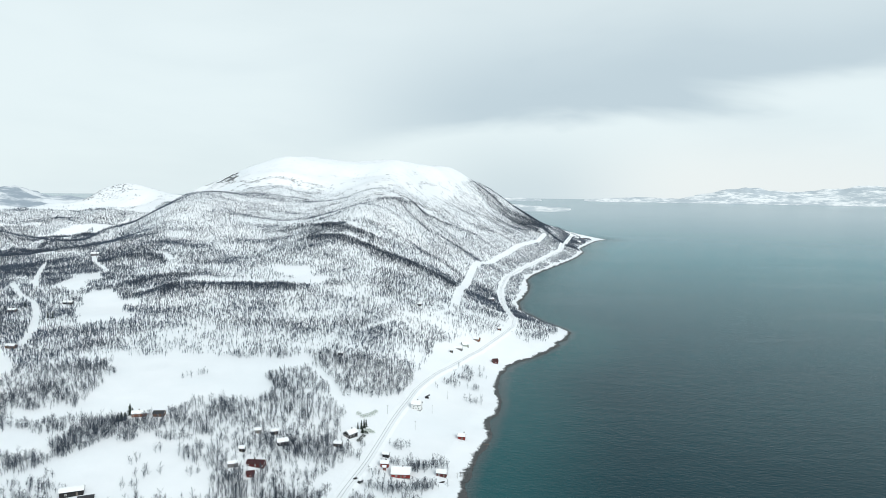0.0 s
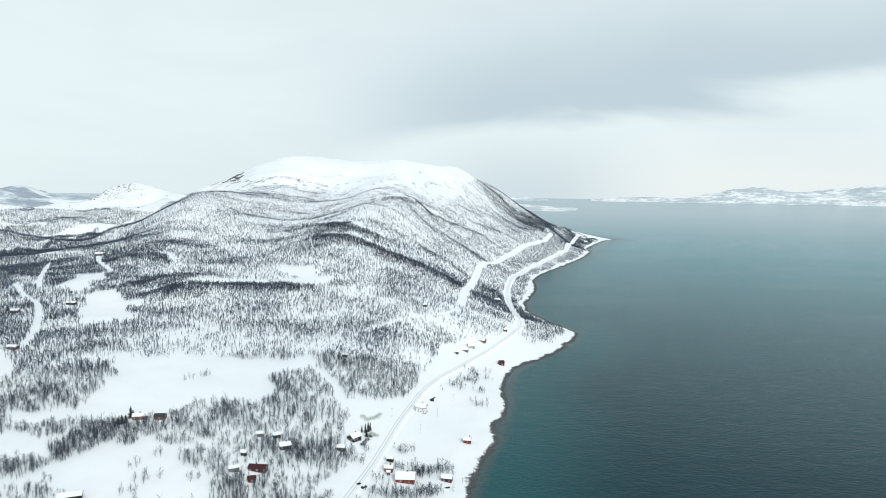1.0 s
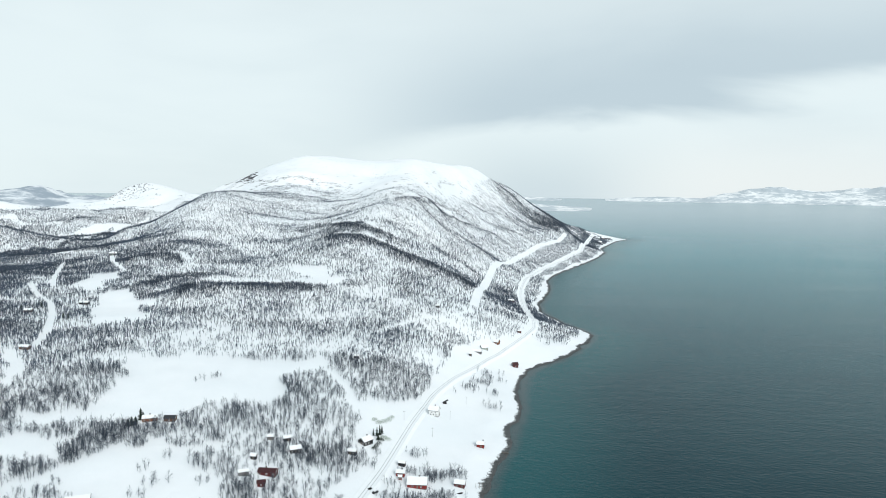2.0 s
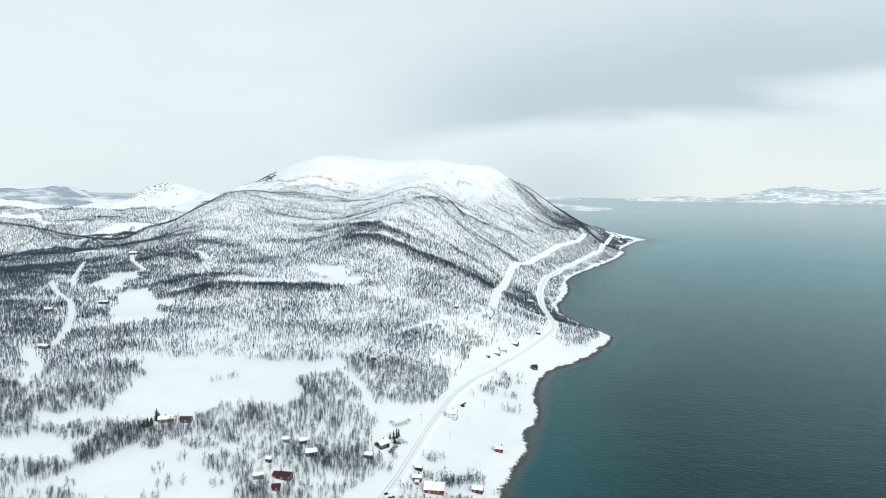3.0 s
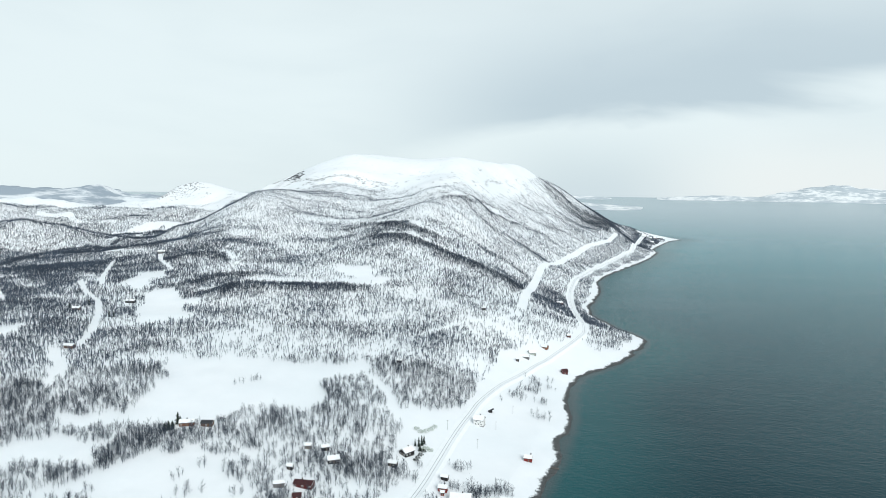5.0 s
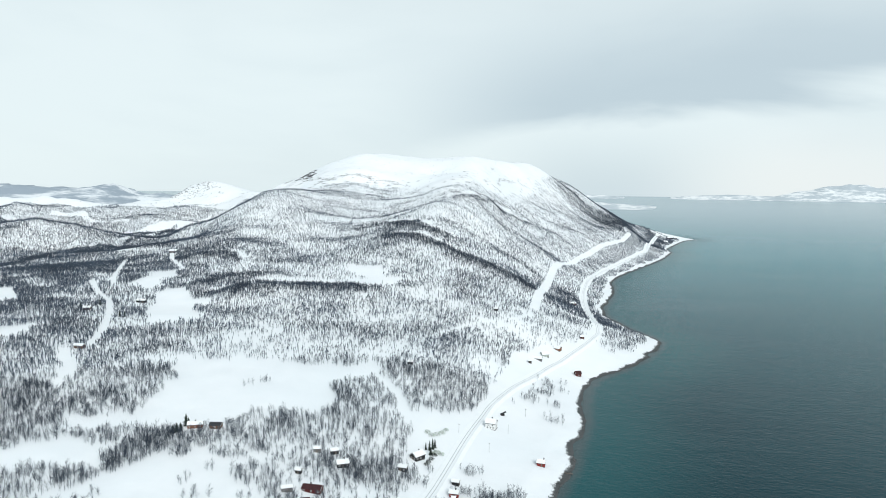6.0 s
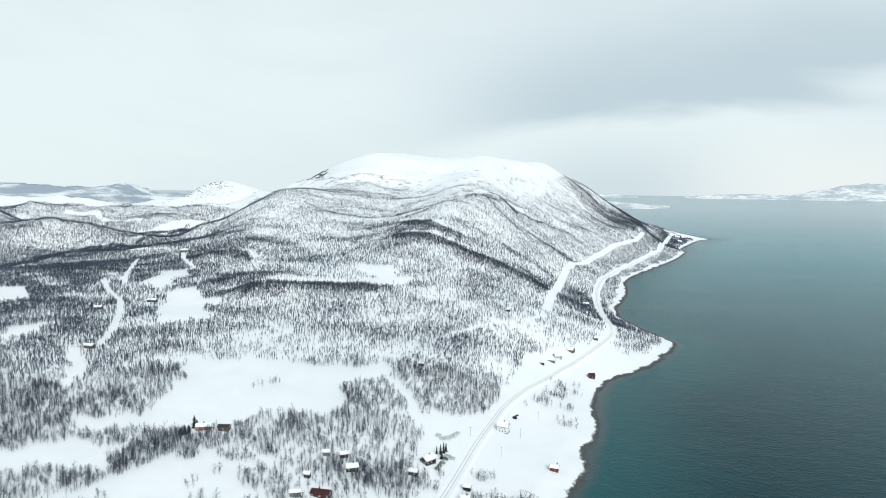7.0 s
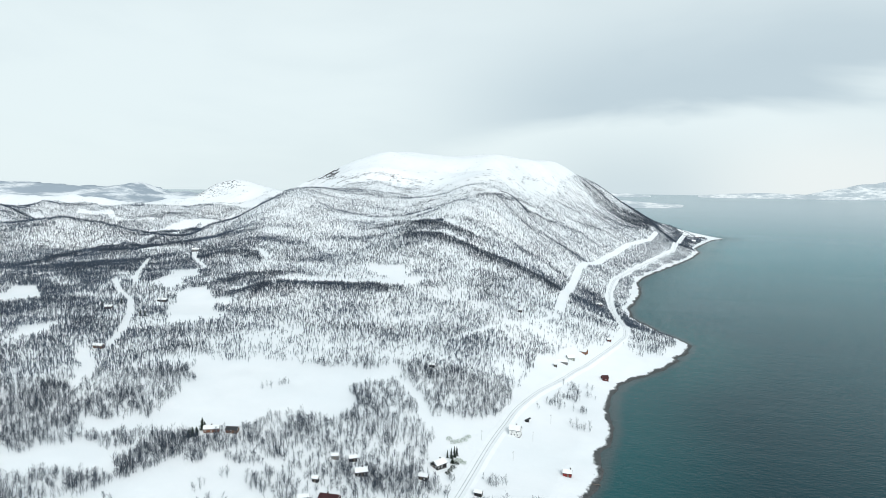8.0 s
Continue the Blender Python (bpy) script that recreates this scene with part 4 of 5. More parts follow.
# ---------------------------------------------------------------- the hamlet by the shore
house("white_house", "white two-storey wooden house with snow on its roof", "house", -18.6, 516.4, -14, 7.3, 6.3, 4.55, 2.47, WHITE, 0.35, None,
      [("s", -2.0, 0.9, 0.9, 1.2), ("s", 0.2, 0.9, 0.9, 1.2), ("s", 2.2, 0.9, 0.9, 1.2), ("s", -1.6, 2.6, 0.9, 1.0), ("s", 1.6, 2.6, 0.9, 1.0), ("e", 0.0, 2.6, 0.9, 1.1), ("e", -1.4, 0.9, 0.9, 1.2), ("w", 0, 2.6, 0.9, 1.1)], ("e", 1.4), 0.6)
house("red_longhouse", "long red wooden house under a deep snow roof", "house", -23.9, 401.2, -2, 11.5, 8.6, 2.6, 2.7, RED, 0.5, None,
      [("s", -2.6, 1.0, 1.0, 1.0), ("s", 2.6, 1.0, 1.0, 1.0), ("w", 0.0, 1.0, 1.0, 1.0), ("e", 0, 1.0, 1.0, 1.0)], ("s", 0.3), 1.0)
house("red_hut", "small red hut with a dark porch and snow roof", "hut", -34.9, 410.9, -6, 5, 4.1, 2.73, 1.04, RED, 0.45, None, [("s", -1.3, 1.1, 0.84, 0.88), ("s", 1.3, 1.1, 0.84, 0.88)], ("s", 0), 0.8)
house("red_outhouse", "tiny red outhouse half buried in snow", "shed", -34.7, 405.3, 0, 1.8, 1.5, 2.45, 0.65, RED, 0.25, None, (), ("s", 0), None, False)
house("shore_cabin", "small brown-red cabin with a snow roof beside the shore", "cabin", 1.6, 407.4, -12, 6.1, 4.7, 2.6, 1.3, DARK_RED, 0.45, None, [("s", -1.56, 0.99, 0.95, 0.88)], ("s", 1.69), None)
house("boathouse", "red boathouse with a pale door at the water's edge", "boathouse", 15.9, 470.7, -8, 5.1, 4.7, 2.6, 1.56, RED, 0.12, REDROOF, (), ("s", 0.52), 1.7)
house("shore_house", "small dark red house with a bare dark roof", "house", 56.9, 686.1, 18, 5.4, 5, 2.86, 2.08, DARK_RED, 0.0, REDROOF, [("s", 0, 0.99, 0.84, 0.99)], ("w", 0), None)
house("black_cabin", "black tarred cabin with white trim and snow roof", "cabin", -61.7, 445.8, 52, 7.6, 6.1, 2.86, 1.95, DARK, 0.45, None, [("w", -1.56, 0.99, 0.95, 1.1), ("w", 1.56, 0.99, 0.95, 1.1), ("s", 0, 0.99, 1.05, 1.1), ("s", -2.6, 0.99, 1.05, 1.1)], ("w", 0), 1.2)
house("tool_shed", "small black shed with snow roof among birches", "shed", -67.4, 427.4, -10, 5.1, 3.8, 2.6, 0.91, DARK, 0.4, None, [("s", 1.04, 1.1, 0.8, 0.8)], ("s", -1.04), None)
house("dark_house", "dark house with half of its roof cleared of snow", "house", -101.2, 414.9, 24, 6.8, 5.1, 2.6, 1.56, DARK, 0.28, SLATE, [("s", -2.08, 0.99, 0.95, 0.99), ("s", 2.08, 0.99, 0.95, 0.99)], ("s", 0), 1.0)
house("wood_shed", "small black shed with a low snow roof", "shed", -109.7, 427.5, 28, 4.7, 3.5, 2.45, 1.04, DARK, 0.3, None, (), ("s", 0.65), None)
house("grey_shed", "grey timber shed under snow between birches", "shed", -119.7, 425.6, 10, 4.1, 3.2, 2.45, 0.91, GREY, 0.35, None, (), ("s", 0), None)
house("maroon_house", "long maroon house with a bare reddish roof", "house", -108.8, 382.7, -4, 10.1, 5.4, 2.6, 1.3, DARK_RED, 0.0, REDROOF, [("s", -4.16, 0.99, 1.05, 0.99), ("s", 0, 0.99, 1.05, 0.99), ("s", 4.16, 0.99, 1.05, 0.99)], ("e", 0), -1.0)
house("maroon_annex", "small maroon annex with a bare roof", "shed", -108.8, 369.8, 16, 4.2, 3.5, 2.45, 1.04, DARK_RED, 0.0, REDROOF, [("s", 0, 0.99, 0.84, 0.8)], ("e", 0), None)
house("grey_hut", "low grey hut with sagging snowy roof", "hut", -121.5, 378.2, 20, 5.8, 3.8, 2.45, 0.91, GREY, 0.15, None, (), ("s", 0.78), None)
house("sauna_hut", "tiny dark hut capped with thick snow", "hut", -121.5, 397.0, -6, 3.1, 2.6, 2.45, 0.91, DARK, 0.5, None, (), ("s", 0), None)
house("roadside_shed", "dark roadside shed with snow roof", "shed", -35.3, 424.6, -12, 4.1, 3.1, 2.45, 0.91, DARK, 0.4, None, (), ("e", 0), None)
house("ochre_longhouse", "long low ochre farmhouse with a snow roof behind spruces", "house", -203.9, 439.1, 17, 9.0, 4.8, 2.4, 1.3, ORANGE, 0.4, None, [("s", -3.38, 0.88, 0.84, 0.88), ("s", 0, 0.88, 0.84, 0.88), ("s", 3.38, 0.88, 0.84, 0.88)], ("w", 0), 0.0)
house("brown_wing", "brown farm wing with a dark bare roof", "house", -191.4, 441.6, 4, 7, 4.7, 2.45, 1.17, BROWN, 0.0, SLATE, [("s", 0, 0.88, 1.05, 0.99)], ("s", 2.6), None)
house("ochre_house", "ochre house with a snow-dusted roof above the road", "house", 39.8, 731.6, -28, 6.6, 5.4, 2.86, 2.34, ORANGE, 0.1, SLATE, [("s", -1.56, 0.99, 0.84, 0.99), ("s", 1.56, 0.99, 0.84, 0.99)], ("w", 0), None)
house("grey_farmhouse", "pale green farmhouse under a snow roof", "house", 25.8, 706.9, 22, 7, 5.4, 2.99, 2.34, PALE_GREEN, 0.3, None, [("s", 0, 0.99, 0.84, 0.99), ("w", 0, 0.99, 0.84, 0.99)], ("s", 2.34), None)
house("grey_barn", "long grey barn with an open roof beside the farmhouse", "barn", 17.7, 691.4, -10, 10, 5.1, 2.6, 1.82, GREY, 0.15, None, (), ("s", 0), None)
house("farm_shed", "small black shed in the snow by the road", "shed", 10.9, 675.0, 0, 2.8, 2.3, 2.45, 0.65, DARK, 0.2, None, (), ("s", 0), None)
house("bend_shed", "small dark shed at the bend of the road", "shed", 69.5, 787.5, 10, 4.1, 3.2, 2.45, 1.04, DARK_RED, 0.2, None, (), ("s", 0), None)
house("black_barn", "long black barn with a flat-pitched snow roof", "barn", -193.3, 337.4, 22, 11.2, 5.4, 2.99, 1.04, DARK, 0.45, None, [("s", -2.6, 1.1, 0.95, 0.88)], ("s", 2.6), None)
house("black_garage", "black garage with a bare dark roof", "garage", -181.9, 330.1, 22, 7, 5.4, 2.86, 1.04, DARK, 0.0, None, (), ("s", 0), None)
house("wood_cabin", "log cabin with a snow roof in the birch wood", "cabin", -444.1, 679.3, 10, 7, 5.3, 2.45, 1.43, BROWN, 0.4, None, [("s", 0, 0.99, 0.95, 0.99)], ("s", 2.6), 0.5, group="cabins in the wood")
house("wood_cabin", "log cabin with a snow roof in the birch wood", "cabin", -411.6, 724.5, 4, 9.5, 5.3, 2.45, 1.3, DARK, 0.4, None, [("s", 0, 0.99, 0.95, 0.99)], ("s", 2.6), None, group="cabins in the wood")
house("wood_cabin", "log cabin with a snow roof in the birch wood", "cabin", -514.9, 982.0, 6, 10.5, 8.2, 2.86, 1.82, GREY, 0.5, None, [("s", 0, 0.99, 0.95, 0.99)], ("s", 2.6), None, group="cabins in the wood")
house("wood_cabin", "log cabin with a snow roof in the birch wood", "cabin", -366.5, 557.3, -4, 7.7, 4.7, 2.45, 1.17, BROWN, 0.4, None, [("s", 0, 0.99, 0.95, 0.99)], ("s", 2.6), None, group="cabins in the wood")
house("slope_hut", "lone dark hut on the wooded slope", "hut", -26.3, 776.6, 12, 4.2, 3.5, 2.45, 1.04, DARK, 0.2, None, (), ("s", 0), None)
house("road_house", "dark house beside the coast road below the spur", "house", 77.1, 1035.2, 20, 9.5, 5.8, 2.99, 1.82, DARK_RED, 0.25, None, [("s", 0, 0.99, 0.95, 0.99)], ("s", 2.6), None)
house("forest_shed", "dark shed with a bare roof at the wood's edge", "shed", -91.0, 592.3, 0, 4.2, 3.2, 2.2, 0.8, DARK, 0.15, None, (), ("s", 0), None)
for vx, vy, vt, mat in ((480, 2467, 10, DARK), (507, 2493, -14, WHITE), (529, 2520, 30, DARK_RED), (563, 2573, 0, GREY), (490, 2380, 18, WHITE), (546, 2551, -20, DARK)):
    house("village_house", "small village house near the headland's tip", "house", vx, vy, vt, 13, 9, 4.6, 3.2, mat, 0.35, None, [("s", -2.5, 1.0, 1.2, 1.2), ("s", 2.5, 1.0, 1.2, 1.2)], ("s", 0.0), None, group="village on the headland")


def lean_to(x, y, turn):
    root = empty("collapsed_shed", x, y, ground_z(x, y), turn, "collapsed dark shed with a tilted bare roof sheet", "shed")
    part("wall", box(bmesh.new(), -1.4, 1.4, -1.0, 1.0, -0.3, 1.3, 0.05), DARK, root)
    bm = box(bmesh.new(), -2.2, 2.4, -1.3, 1.3, -0.06, 0.06)
    bmesh.ops.rotate(bm, verts=bm.verts, cent=(0, 0, 0), matrix=Matrix.Rotation(radians(-24), 3, "Y"))
    bmesh.ops.translate(bm, verts=bm.verts, vec=(0.6, 0, 1.7))
    part("roof", bm, SLATE, root)
    part("beam", tube(bmesh.new(), [(1.0, 0, 0), (1.2, 0, 1.8)], [0.08, 0.08]), WOOD, root)


lean_to(-11.4, 543.7, 18)


# ---------------------------------------------------------------- road and shore furniture
def pole(x, y):
    root = empty("utility_pole", x, y, ground_z(x, y), random.uniform(0, 180), "weathered wooden utility pole standing in snow", "pole", "poles by the road")
    part("mast", tube(bmesh.new(), [(0, 0, -0.6), (0, 0, 4), (0.04, 0, 6.8)], [0.075, 0.065, 0.05]), WOOD, root)
    bar = part("crossarm", box(bmesh.new(), -0.9, 0.9, -0.06, 0.06, 6.2, 6.32), WOOD, root)
    for ix in (-0.75, 0.0, 0.75):
        part("insulator", tube(bmesh.new(), [(ix, 0, 6.32), (ix, 0, 6.5)], [0.06, 0.04]), TRIM, bar)


for px, py in ((-40.2, 494.5), (6.1, 550.5), (-6.4, 512.3), (-18.2, 475.5)):
    pole(px, py)


def car(x, y, turn):
    root = empty("parked_car", x, y, ground_z(x, y) + 0.02, turn, "small dark car parked in snow by the road", "car")
    bm = prism(bmesh.new(), [(-2.0, 0.35), (2.0, 0.35), (2.05, 0.75), (1.2, 0.9), (0.6, 1.4), (-1.2, 1.42), (-1.9, 0.95), (-2.05, 0.7)], -0.82, 0.82)
    bmesh.ops.bevel(bm, geom=list(bm.edges), offset=0.05, segments=1, affect="EDGES")
    part("body", bm, PAINT, root)
    part("windscreen", prism(bmesh.new(), [(0.72, 1.3), (1.18, 0.94), (1.22, 0.96), (0.76, 1.34)], -0.7, 0.7), GLASS, root)
    part("snow_cover", box(bmesh.new(), -1.1, 0.5, -0.7, 0.7, 1.43, 1.6, 0.05), ROOFSNOW, root, "snow on the car roof")
    for wx in (-1.25, 1.25):
        for wy in (-0.8, 0.8):
            wheel = part("wheel", tube(bmesh.new(), [(wx, wy - 0.1, 0.31), (wx, wy + 0.1, 0.31)], [0.31, 0.31], 12), RUBBER, root)
            part("rim", tube(bmesh.new(), [(wx, wy - 0.11, 0.31), (wx, wy + 0.11, 0.31)], [0.18, 0.18], 8), TRIM, wheel)


car(-47.1, 383.8, 55)


def sledge_trailer(x, y, turn):
    root = empty("trailer", x, y, ground_z(x, y) + 0.02, turn, "small dark trailer in the snow by the road", "trailer")
    part("bed", box(bmesh.new(), -1.1, 1.1, -0.7, 0.7, 0.45, 0.95, 0.04), DARK, root)
    part("drawbar", tube(bmesh.new(), [(1.1, 0, 0.5), (2.2, 0, 0.4)], [0.05, 0.05]), WOOD, root)
    for wy in (-0.78, 0.78):
        part("wheel", tube(bmesh.new(), [(0, wy - 0.08, 0.28), (0, wy + 0.08, 0.28)], [0.28, 0.28], 12), RUBBER, root)


sledge_trailer(-50.6, 386.8, 40)


def drying_rack(x, y):
    root = empty("drying_rack", x, y, ground_z(x, y), 12, "bare wooden fish-drying rack on the snowy shore", "rack")
    for sx in (-2.2, 0.0, 2.2):
        for a in (-1.3, 1.3):
            part("pole", tube(bmesh.new(), [(sx, a, -0.4), (sx, -a * 0.12, 3.2)], [0.07, 0.05]), WOOD, root)
    part("ridge_pole", tube(bmesh.new(), [(-2.8, 0, 2.95), (2.8, 0, 2.95)], [0.06, 0.05]), WOOD, root)


drying_rack(13.5, 409.4)


def jetty(x, y, turn):
    root = empty("jetty", x, y, 0.0, turn, "low dark stone and timber jetty running into the water", "jetty")
    for k in range(9):
        part("plank", box(bmesh.new(), -4.5 + k, -3.56 + k, -0.55, 0.55, 0.62, 0.72), WOOD, root)
    for k in (-4.2, -1.4, 1.4, 4.2):
        for s in (-0.45, 0.45):
            part("post", tube(bmesh.new(), [(k, s, -2.5), (k, s, 0.62)], [0.1, 0.1]), WOOD, root)


jetty(31.5, 466.8, -8)


def rowing_boat(x, y, turn):
    root = empty("rowing_boat", x, y, ground_z(x, y) + 0.1, turn, "upturned dark rowing boat half covered by snow", "boat")
    bm, n = bmesh.new(), 9
    rows = []
    for i in range(n):
        u = -1 + 2 * i / (n - 1)
        w, h = 0.75 * (1 - abs(u) ** 2.4), 0.55 * (1 - 0.5 * abs(u) ** 3)
        rows.append([bm.verts.new((u * 2.1, w * math.cos(a), max(0.0, h * math.sin(a)) - 0.1)) for a in np.linspace(0, math.pi, 7)])
    for a, b in zip(rows[:-1], rows[1:]):
        for i in range(6):
            bm.faces.new((a[i], b[i], b[i + 1], a[i + 1]))
    part("hull", bm, DARK, root)
    part("keel", box(bmesh.new(), -1.9, 1.9, -0.03, 0.03, 0.42, 0.5), WOOD, root)


rowing_boat(1.6, 397.4, 25)


# ---------------------------------------------------------------- single trees
def birch_kind(tall, seed):
    """A bare birch: tapered, bent trunk with limbs, and a crown of fine twigs."""
    r = random.Random(seed)
    root = new("birch_tree")
    bend = [(0, 0, -0.4)]
    for k in range(1, 5):
        bend.append((bend[-1][0] + r.uniform(-0.18, 0.18), bend[-1][1] + r.uniform(-0.18, 0.18), tall * k / 4))
    bm = tube(bmesh.new(), bend, [0.085, 0.065, 0.05, 0.03, 0.01], 6)

    def on_trunk(t):
        k = min(3, int(t * 4))
        f = t * 4 - k
        return Vector(bend[k]).lerp(Vector(bend[k + 1]), f)
    limbs = []
    for k in range(15):
        t = r.uniform(0.05, 0.68)
        a = k * 2.4 + r.uniform(-0.4, 0.4)
        s = on_trunk(t)
        out, up = tall * r.uniform(0.09, 0.2) * (1.2 - 0.8 * t), tall * r.uniform(0.14, 0.3)
        m = s + Vector((math.cos(a) * out * 0.6, math.sin(a) * out * 0.6, up * 0.4))
        e = s + Vector((math.cos(a) * out, math.sin(a) * out, up))
        tube(bm, [s, m, e], [0.032, 0.022, 0.008], 3)
        limbs += [(s, m), (m, e), (m, e)]
    part("trunk", bm, BARK, root)
    p0, p1, rad = [], [], []
    for k in range(150):
        a, b = r.choice(limbs)
        s = a.lerp(b, r.random())
        d = Vector((r.gauss(0, 0.5), r.gauss(0, 0.5), r.uniform(0.4, 1.5)))
        e = s + d.normalized() * tall * r.uniform(0.06, 0.16)
        p0.append(s), p1.append(e), rad.append(r.uniform(0.012, 0.026))
    v, f = spikes(np.array(p0), np.array(p1), np.array(rad))
    crown = new("crown", mesh_from("crown", v, f, 3, BARK))
    crown.parent = root
    return tagged(root, "bare grey birch with fine twigs standing in snow", "birch tree", "birches by the houses")


KINDS = [birch_kind(t, 11 + k) for k, t in enumerate((7.4, 6.2, 5.4, 8.2, 6.8, 5.0))]
for k, i in enumerate(SINGLE):
    bx, by, bz = (float(c[i]) for c in near)
    m = pose(bx, by, bz, 0, 0, float(rng.uniform(0, 360)))
    if k < len(KINDS):
        KINDS[k].matrix_basis = m
    else:
        copy_thing(KINDS[k % len(KINDS)], pose(bx, by, bz, 0, 0, float(rng.uniform(0, 360))))


def spruce(x, y, tall, wide, seed):
    """A spruce: trunk and uneven drooping tiers of needle sprays, ragged where snow has bent them."""
    r = random.Random(seed)
    root = empty("spruce_tree", x, y, ground_z(x, y), r.uniform(0, 360), "dark green spruce with traces of snow", "spruce tree", "spruces by the houses")
    part("trunk", tube(bmesh.new(), [(0, 0, -0.4), (0, 0, tall * 0.5), (0, 0, tall)], [0.16, 0.1, 0.02]), WOOD, root)
    p0, p1, rad = [], [], []
    tiers = int(tall * 2.6)
    lop = r.uniform(0, 6.28)
    for k in range(tiers):
        t = 0.06 + 0.92 * k / tiers
        reach = (wide * (1 - t) ** 0.7 + 0.1) * r.uniform(0.7, 1.15)
        for j in range(9):
            a = j * 2 * math.pi / 9 + r.uniform(-0.35, 0.35) + k
            rr = reach * r.uniform(0.55, 1.2) * (1 + 0.25 * math.cos(a - lop))
            s = Vector((0, 0, tall * t + r.uniform(-0.1, 0.25)))
            e = Vector((math.cos(a) * rr, math.sin(a) * rr, tall * t - rr * r.uniform(0.05, 0.4)))
            p0.append(s), p1.append(e), rad.append((0.16 + 0.14 * (1 - t)) * r.uniform(0.6, 1.3))
    v, f = spikes(np.array(p0), np.array(p1), np.array(rad))
    crown = new("crown", mesh_from("crown", v, f, 3, SPRUCE))
    crown.parent = root
    return root


for k, (sx, sy, st, sw) in enumerate(((-213.5, 428.7, 5, 2.6), (-211.6, 430.0, 6.2, 3), (-210.1, 432.0, 5.6, 2.6), (-209.8, 438.5, 8.6, 2.6), (-209.1, 440.0, 5.5, 2), (-58.3, 459.2, 5, 1.1), (-55.8, 459.4, 6.8, 1.4), (-54.2, 461.7, 7.6, 1.5), (-53.2, 465.0, 6, 1.3), (-54.3, 453.9, 5.5, 1.6), (-455.0, 684.6, 5.9, 2.2), (-443.8, 700.0, 6.7, 2.2), (-394.8, 658.0, 6.7, 2.2), (-390.6, 659.4, 5.9, 2.2))):
    spruce(sx, sy, st, sw, 100 + k)


LADEN = plain("snow_laden_sprays", (0.5, 0.56, 0.5), 0.85, 0.35, 1.2)


def laden_bush(x, y, tall, wide, seed, mat, label):
    """A low rounded bush: short stems and a dome of drooping sprays."""
    r = random.Random(seed)
    root = empty("garden_bush", x, y, ground_z(x, y), r.uniform(0, 360), label, "bush", "bushes round the black cabin")
    bm = bmesh.new()
    for k in range(5):
        a = k * 1.26 + r.uniform(-0.3, 0.3)
        tube(bm, [(0, 0, -0.3), (math.cos(a) * wide * 0.4, math.sin(a) * wide * 0.4, tall * 0.6)], [0.05, 0.02], 4)
    part("stems", bm, WOOD, root)
    p0, p1, rad = [], [], []
    for k in range(150):
        a, e = r.uniform(0, 6.28), math.asin(r.uniform(0.05, 1))
        reach = r.uniform(0.55, 1.05)
        c = Vector((math.cos(a) * math.cos(e) * wide * reach, math.sin(a) * math.cos(e) * wide * reach, tall * math.sin(e) * reach))
        p0.append(c), p1.append(c + Vector((math.cos(a) * 0.35, math.sin(a) * 0.35, r.uniform(-0.3, 0.35))) * wide * 0.5), rad.append(r.uniform(0.08, 0.2))
    v, f = spikes(np.array(p0), np.array(p1), np.array(rad))
    crown = new("crown", mesh_from("crown", v, f, 3, mat))
    crown.parent = root
    return root


for k, (bx, by, tall, wide, pale) in enumerate(((-60.6, 482.6, 2.4, 2.3, 1), (-57.1, 479.5, 2.4, 2.4, 1), (-53.9, 481.9, 2.8, 2.6, 1), (-51.0, 486.5, 2.8, 2.6, 1), (-49.0, 492.1, 2.4, 2.2, 1), (-50.9, 458.6, 2, 2.4, 1), (-47.9, 457.6, 1.6, 2.2, 1), (-53.1, 456.1, 1.8, 2, 1), (-55.2, 440.2, 1.9, 1.7, 0), (-54.3, 443.8, 2, 1.7, 0), (-53.1, 448.3, 2, 1.8, 0), (-51.8, 453.9, 1.8, 1.7, 0))):
    laden_bush(bx, by, tall, wide, 300 + k, LADEN if pale else SPRUCE, "pale bush bowed under snow beside the cabin" if pale else "dark evergreen bush dusted with snow by the cabin")


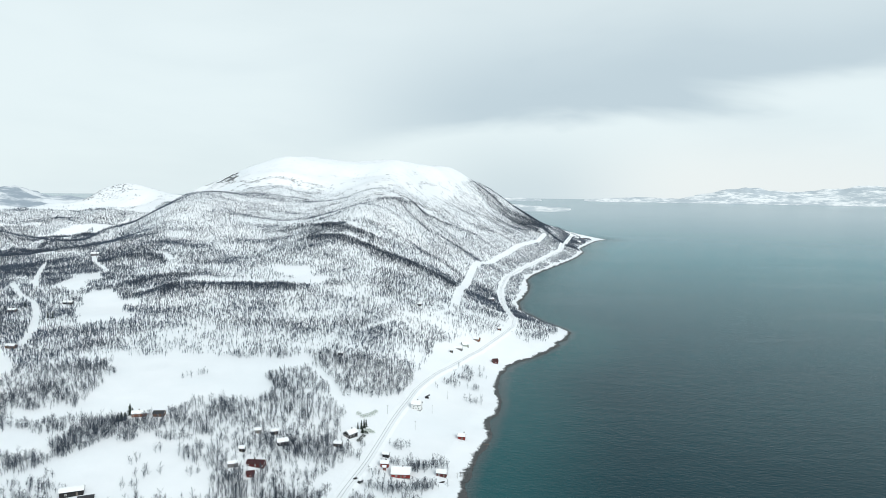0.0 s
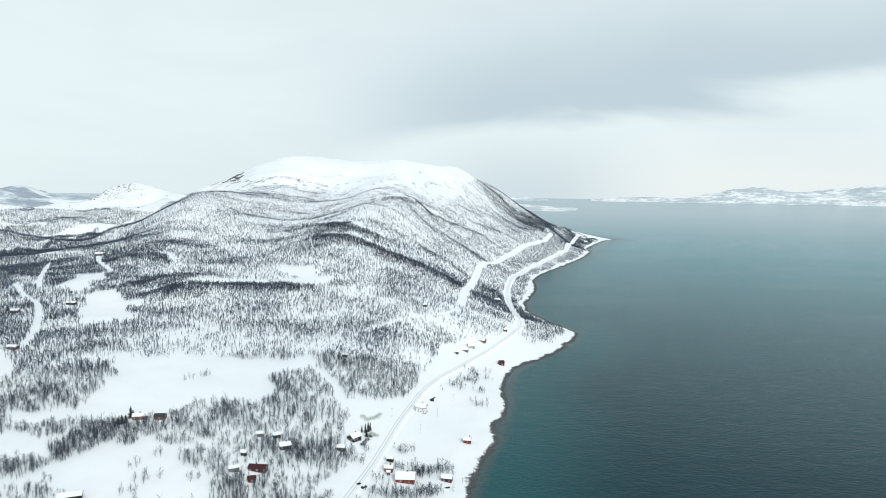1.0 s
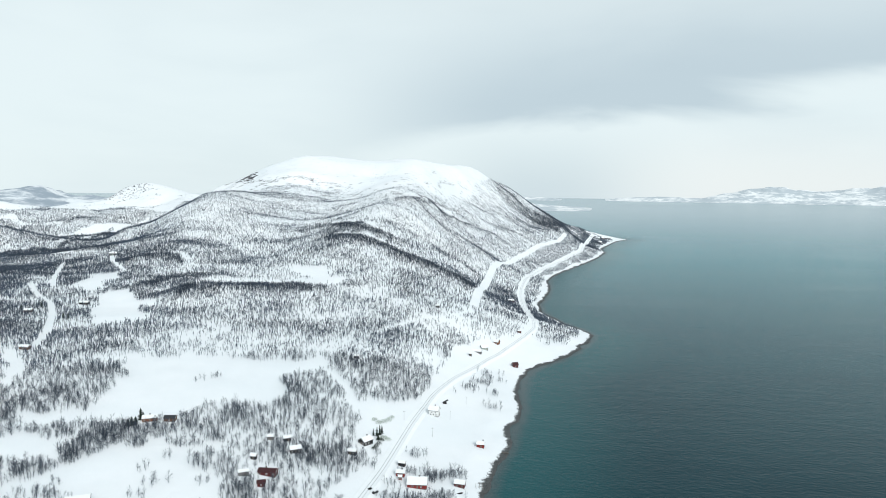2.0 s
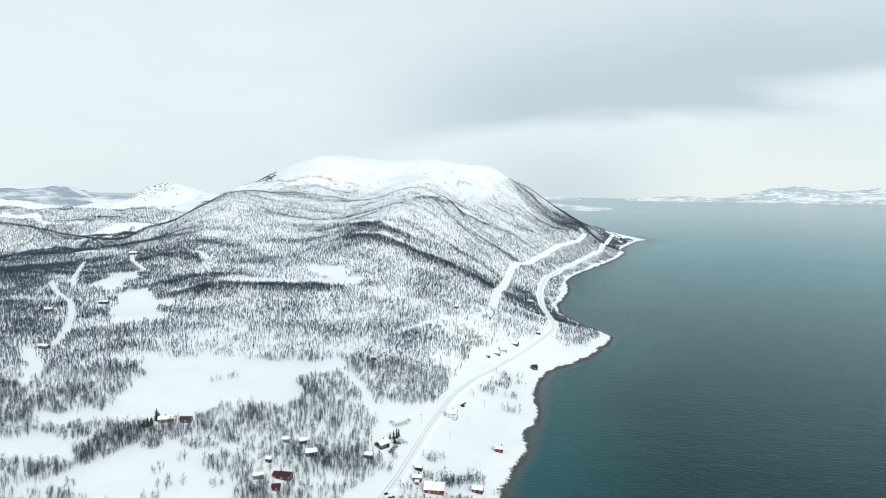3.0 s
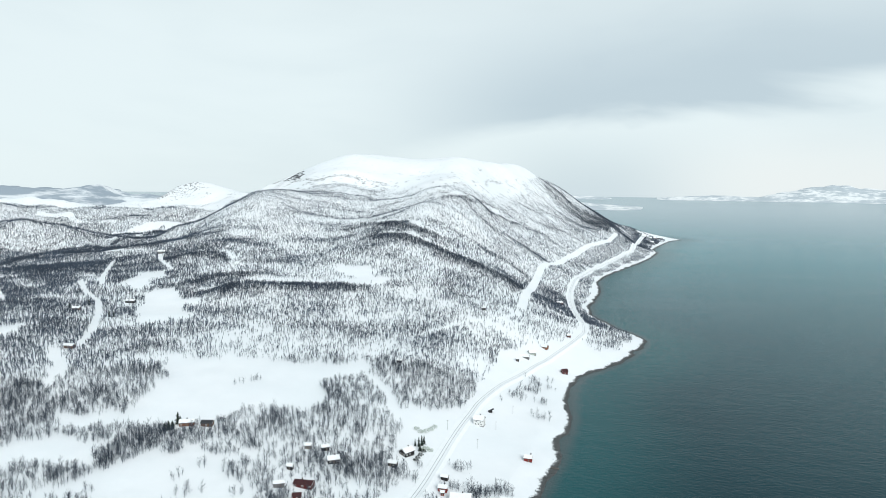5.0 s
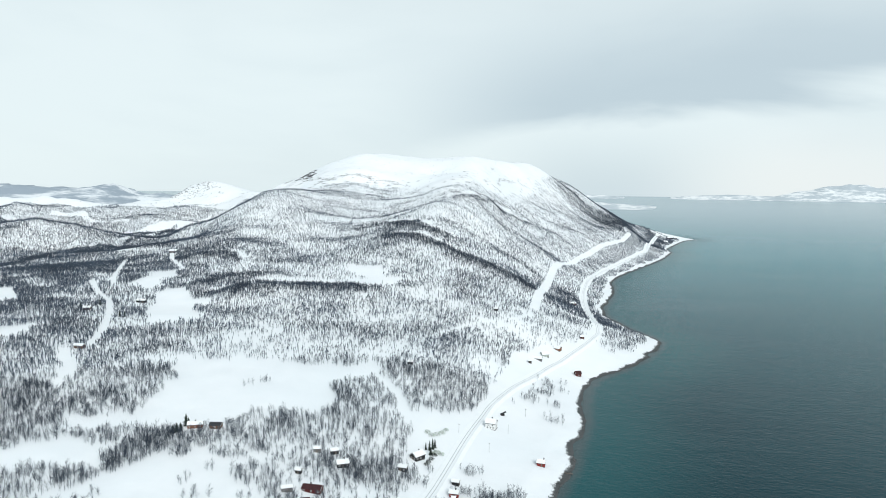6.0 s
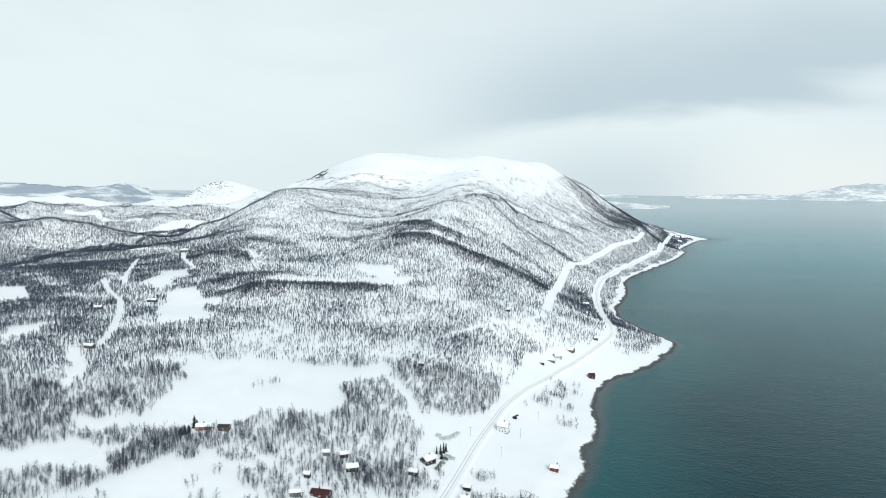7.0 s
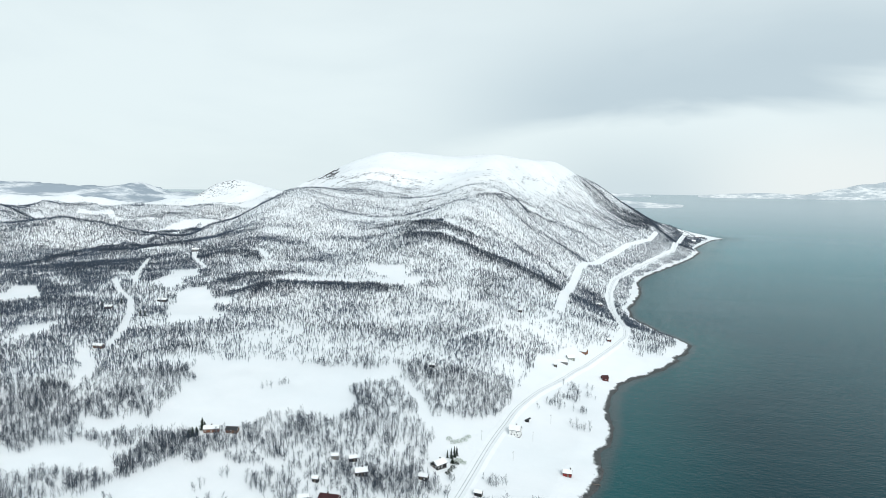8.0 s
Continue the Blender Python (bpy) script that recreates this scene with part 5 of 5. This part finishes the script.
# ---------------------------------------------------------------- shingle and boulders along the water line
def shore_stones():
    xs, ys = [], []
    line = smooth_line([tuple(c) for c in COAST if 330 < c[1] < 2730], 3.0)
    for (ax, ay), (bx, by) in zip(line[:-1], line[1:]):
        n = 5
        t = rng.random(n)
        off = rng.normal(0.3, 1.5, n)
        d = math.hypot(bx - ax, by - ay) + 1e-6
        nx, ny = -(by - ay) / d, (bx - ax) / d
        xs.append(ax + (bx - ax) * t + nx * off), ys.append(ay + (by - ay) * t + ny * off)
    x, y = np.concatenate(xs), np.concatenate(ys)
    z = height(x, y)
    n = len(x)
    s = rng.uniform(0.15, 0.65, n)
    octa = np.array([(1, 0, 0), (0.2, 0.9, 0.1), (-1, 0.1, 0), (-0.1, -1, 0.05), (0.1, 0.1, 0.75), (0, 0, -0.6)])
    a = rng.uniform(0, 6.28, n)
    c, q = np.cos(a)[:, None], np.sin(a)[:, None]
    jit = rng.uniform(0.7, 1.3, (n, 6))
    px, py, pz = octa[None, :, 0] * jit, octa[None, :, 1] * jit, octa[None, :, 2] * jit
    v = np.stack([x[:, None] + s[:, None] * (px * c - py * q), y[:, None] + s[:, None] * (px * q + py * c), z[:, None] + s[:, None] * pz], -1)
    tri = np.array([(0, 1, 4), (1, 2, 4), (2, 3, 4), (3, 0, 4), (1, 0, 5), (2, 1, 5), (3, 2, 5), (0, 3, 5)])
    f = (np.arange(n)[:, None, None] * 6 + tri).reshape(-1, 3)
    return tagged(new("shore_stones", mesh_from("shore_stones", v.reshape(-1, 3), f, 3, WETSTONE)), "wet dark stones along the water line", "stones", kind="stuff")


WETSTONE = plain("wet_stone", (0.05, 0.052, 0.052), 0.5, 0.5, 0.6)
shore_stones()


# ---------------------------------------------------------------- wind-bared crags on the mountain
LEDGES = [[(-570, 1718), (-559, 1728), (-524, 1662)], [(-1062, 1985), (-1035, 2003), (-1005, 2014), (-978, 2024), (-950, 2028)], [(-1020, 1972), (-985, 1980), (-950, 1996)], [(-502, 1577), (-474, 1582), (-433, 1580)], [(-538, 1645), (-463, 1590), (-407, 1585), (-354, 1585), (-308, 1585), (-256, 1558)], [(-371, 1568), (-326, 1578), (-279, 1550)], [(-95, 1347), (-56, 1511), (-7, 1631)], [(-81, 1756), (-73, 1777)], [(-146, 1651), (-132, 1645)], [(-64, 1707), (-22, 1840)]]


def rock_ledges():
    xs, ys, size = [], [], []
    for k, line in enumerate(LEDGES):
        c = smooth_line(line, 3.6)
        n = 6 if k < 3 else 3
        for x, y in c:
            for _ in range(n):
                if rng.random() < 0.72:
                    xs.append(x + rng.normal(0, 8 if k < 3 else 2.8)), ys.append(y + rng.normal(0, 12 if k < 3 else 3.0)), size.append(rng.uniform(0.4, 1.3) * (1.7 if k == 0 else 0.9 if k < 3 else 0.8))
    x, y, s = np.array(xs), np.array(ys), np.array(size)
    z = height(x, y)
    n = len(x)
    block = np.array([(-1, -1, -0.4), (1, -0.8, -0.4), (1.1, 0.9, -0.4), (-0.9, 1, -0.4), (-0.7, -0.6, 0.6), (0.8, -0.7, 0.45), (0.7, 0.6, 0.5), (-0.6, 0.7, 0.7)])
    v = block[None] * rng.uniform(0.6, 1.4, (n, 8, 3)) * s[:, None, None] * np.array([1.7, 1.2, 0.9])
    v += np.stack([x, y, z], -1)[:, None]
    quad = np.array([(0, 1, 5, 4), (1, 2, 6, 5), (2, 3, 7, 6), (3, 0, 4, 7), (4, 5, 6, 7)])
    f = (np.arange(n)[:, None, None] * 8 + quad).reshape(-1, 4)
    return tagged(new("rock_ledges", mesh_from("rock_ledges", v.reshape(-1, 3), f, 4, CRAG)), "dark angular rock ledges breaking through the snow", "rocks", kind="stuff")


CRAG = plain("crag_rock", (0.09, 0.092, 0.1), 0.9, 0.4, 0.3)
rock_ledges()
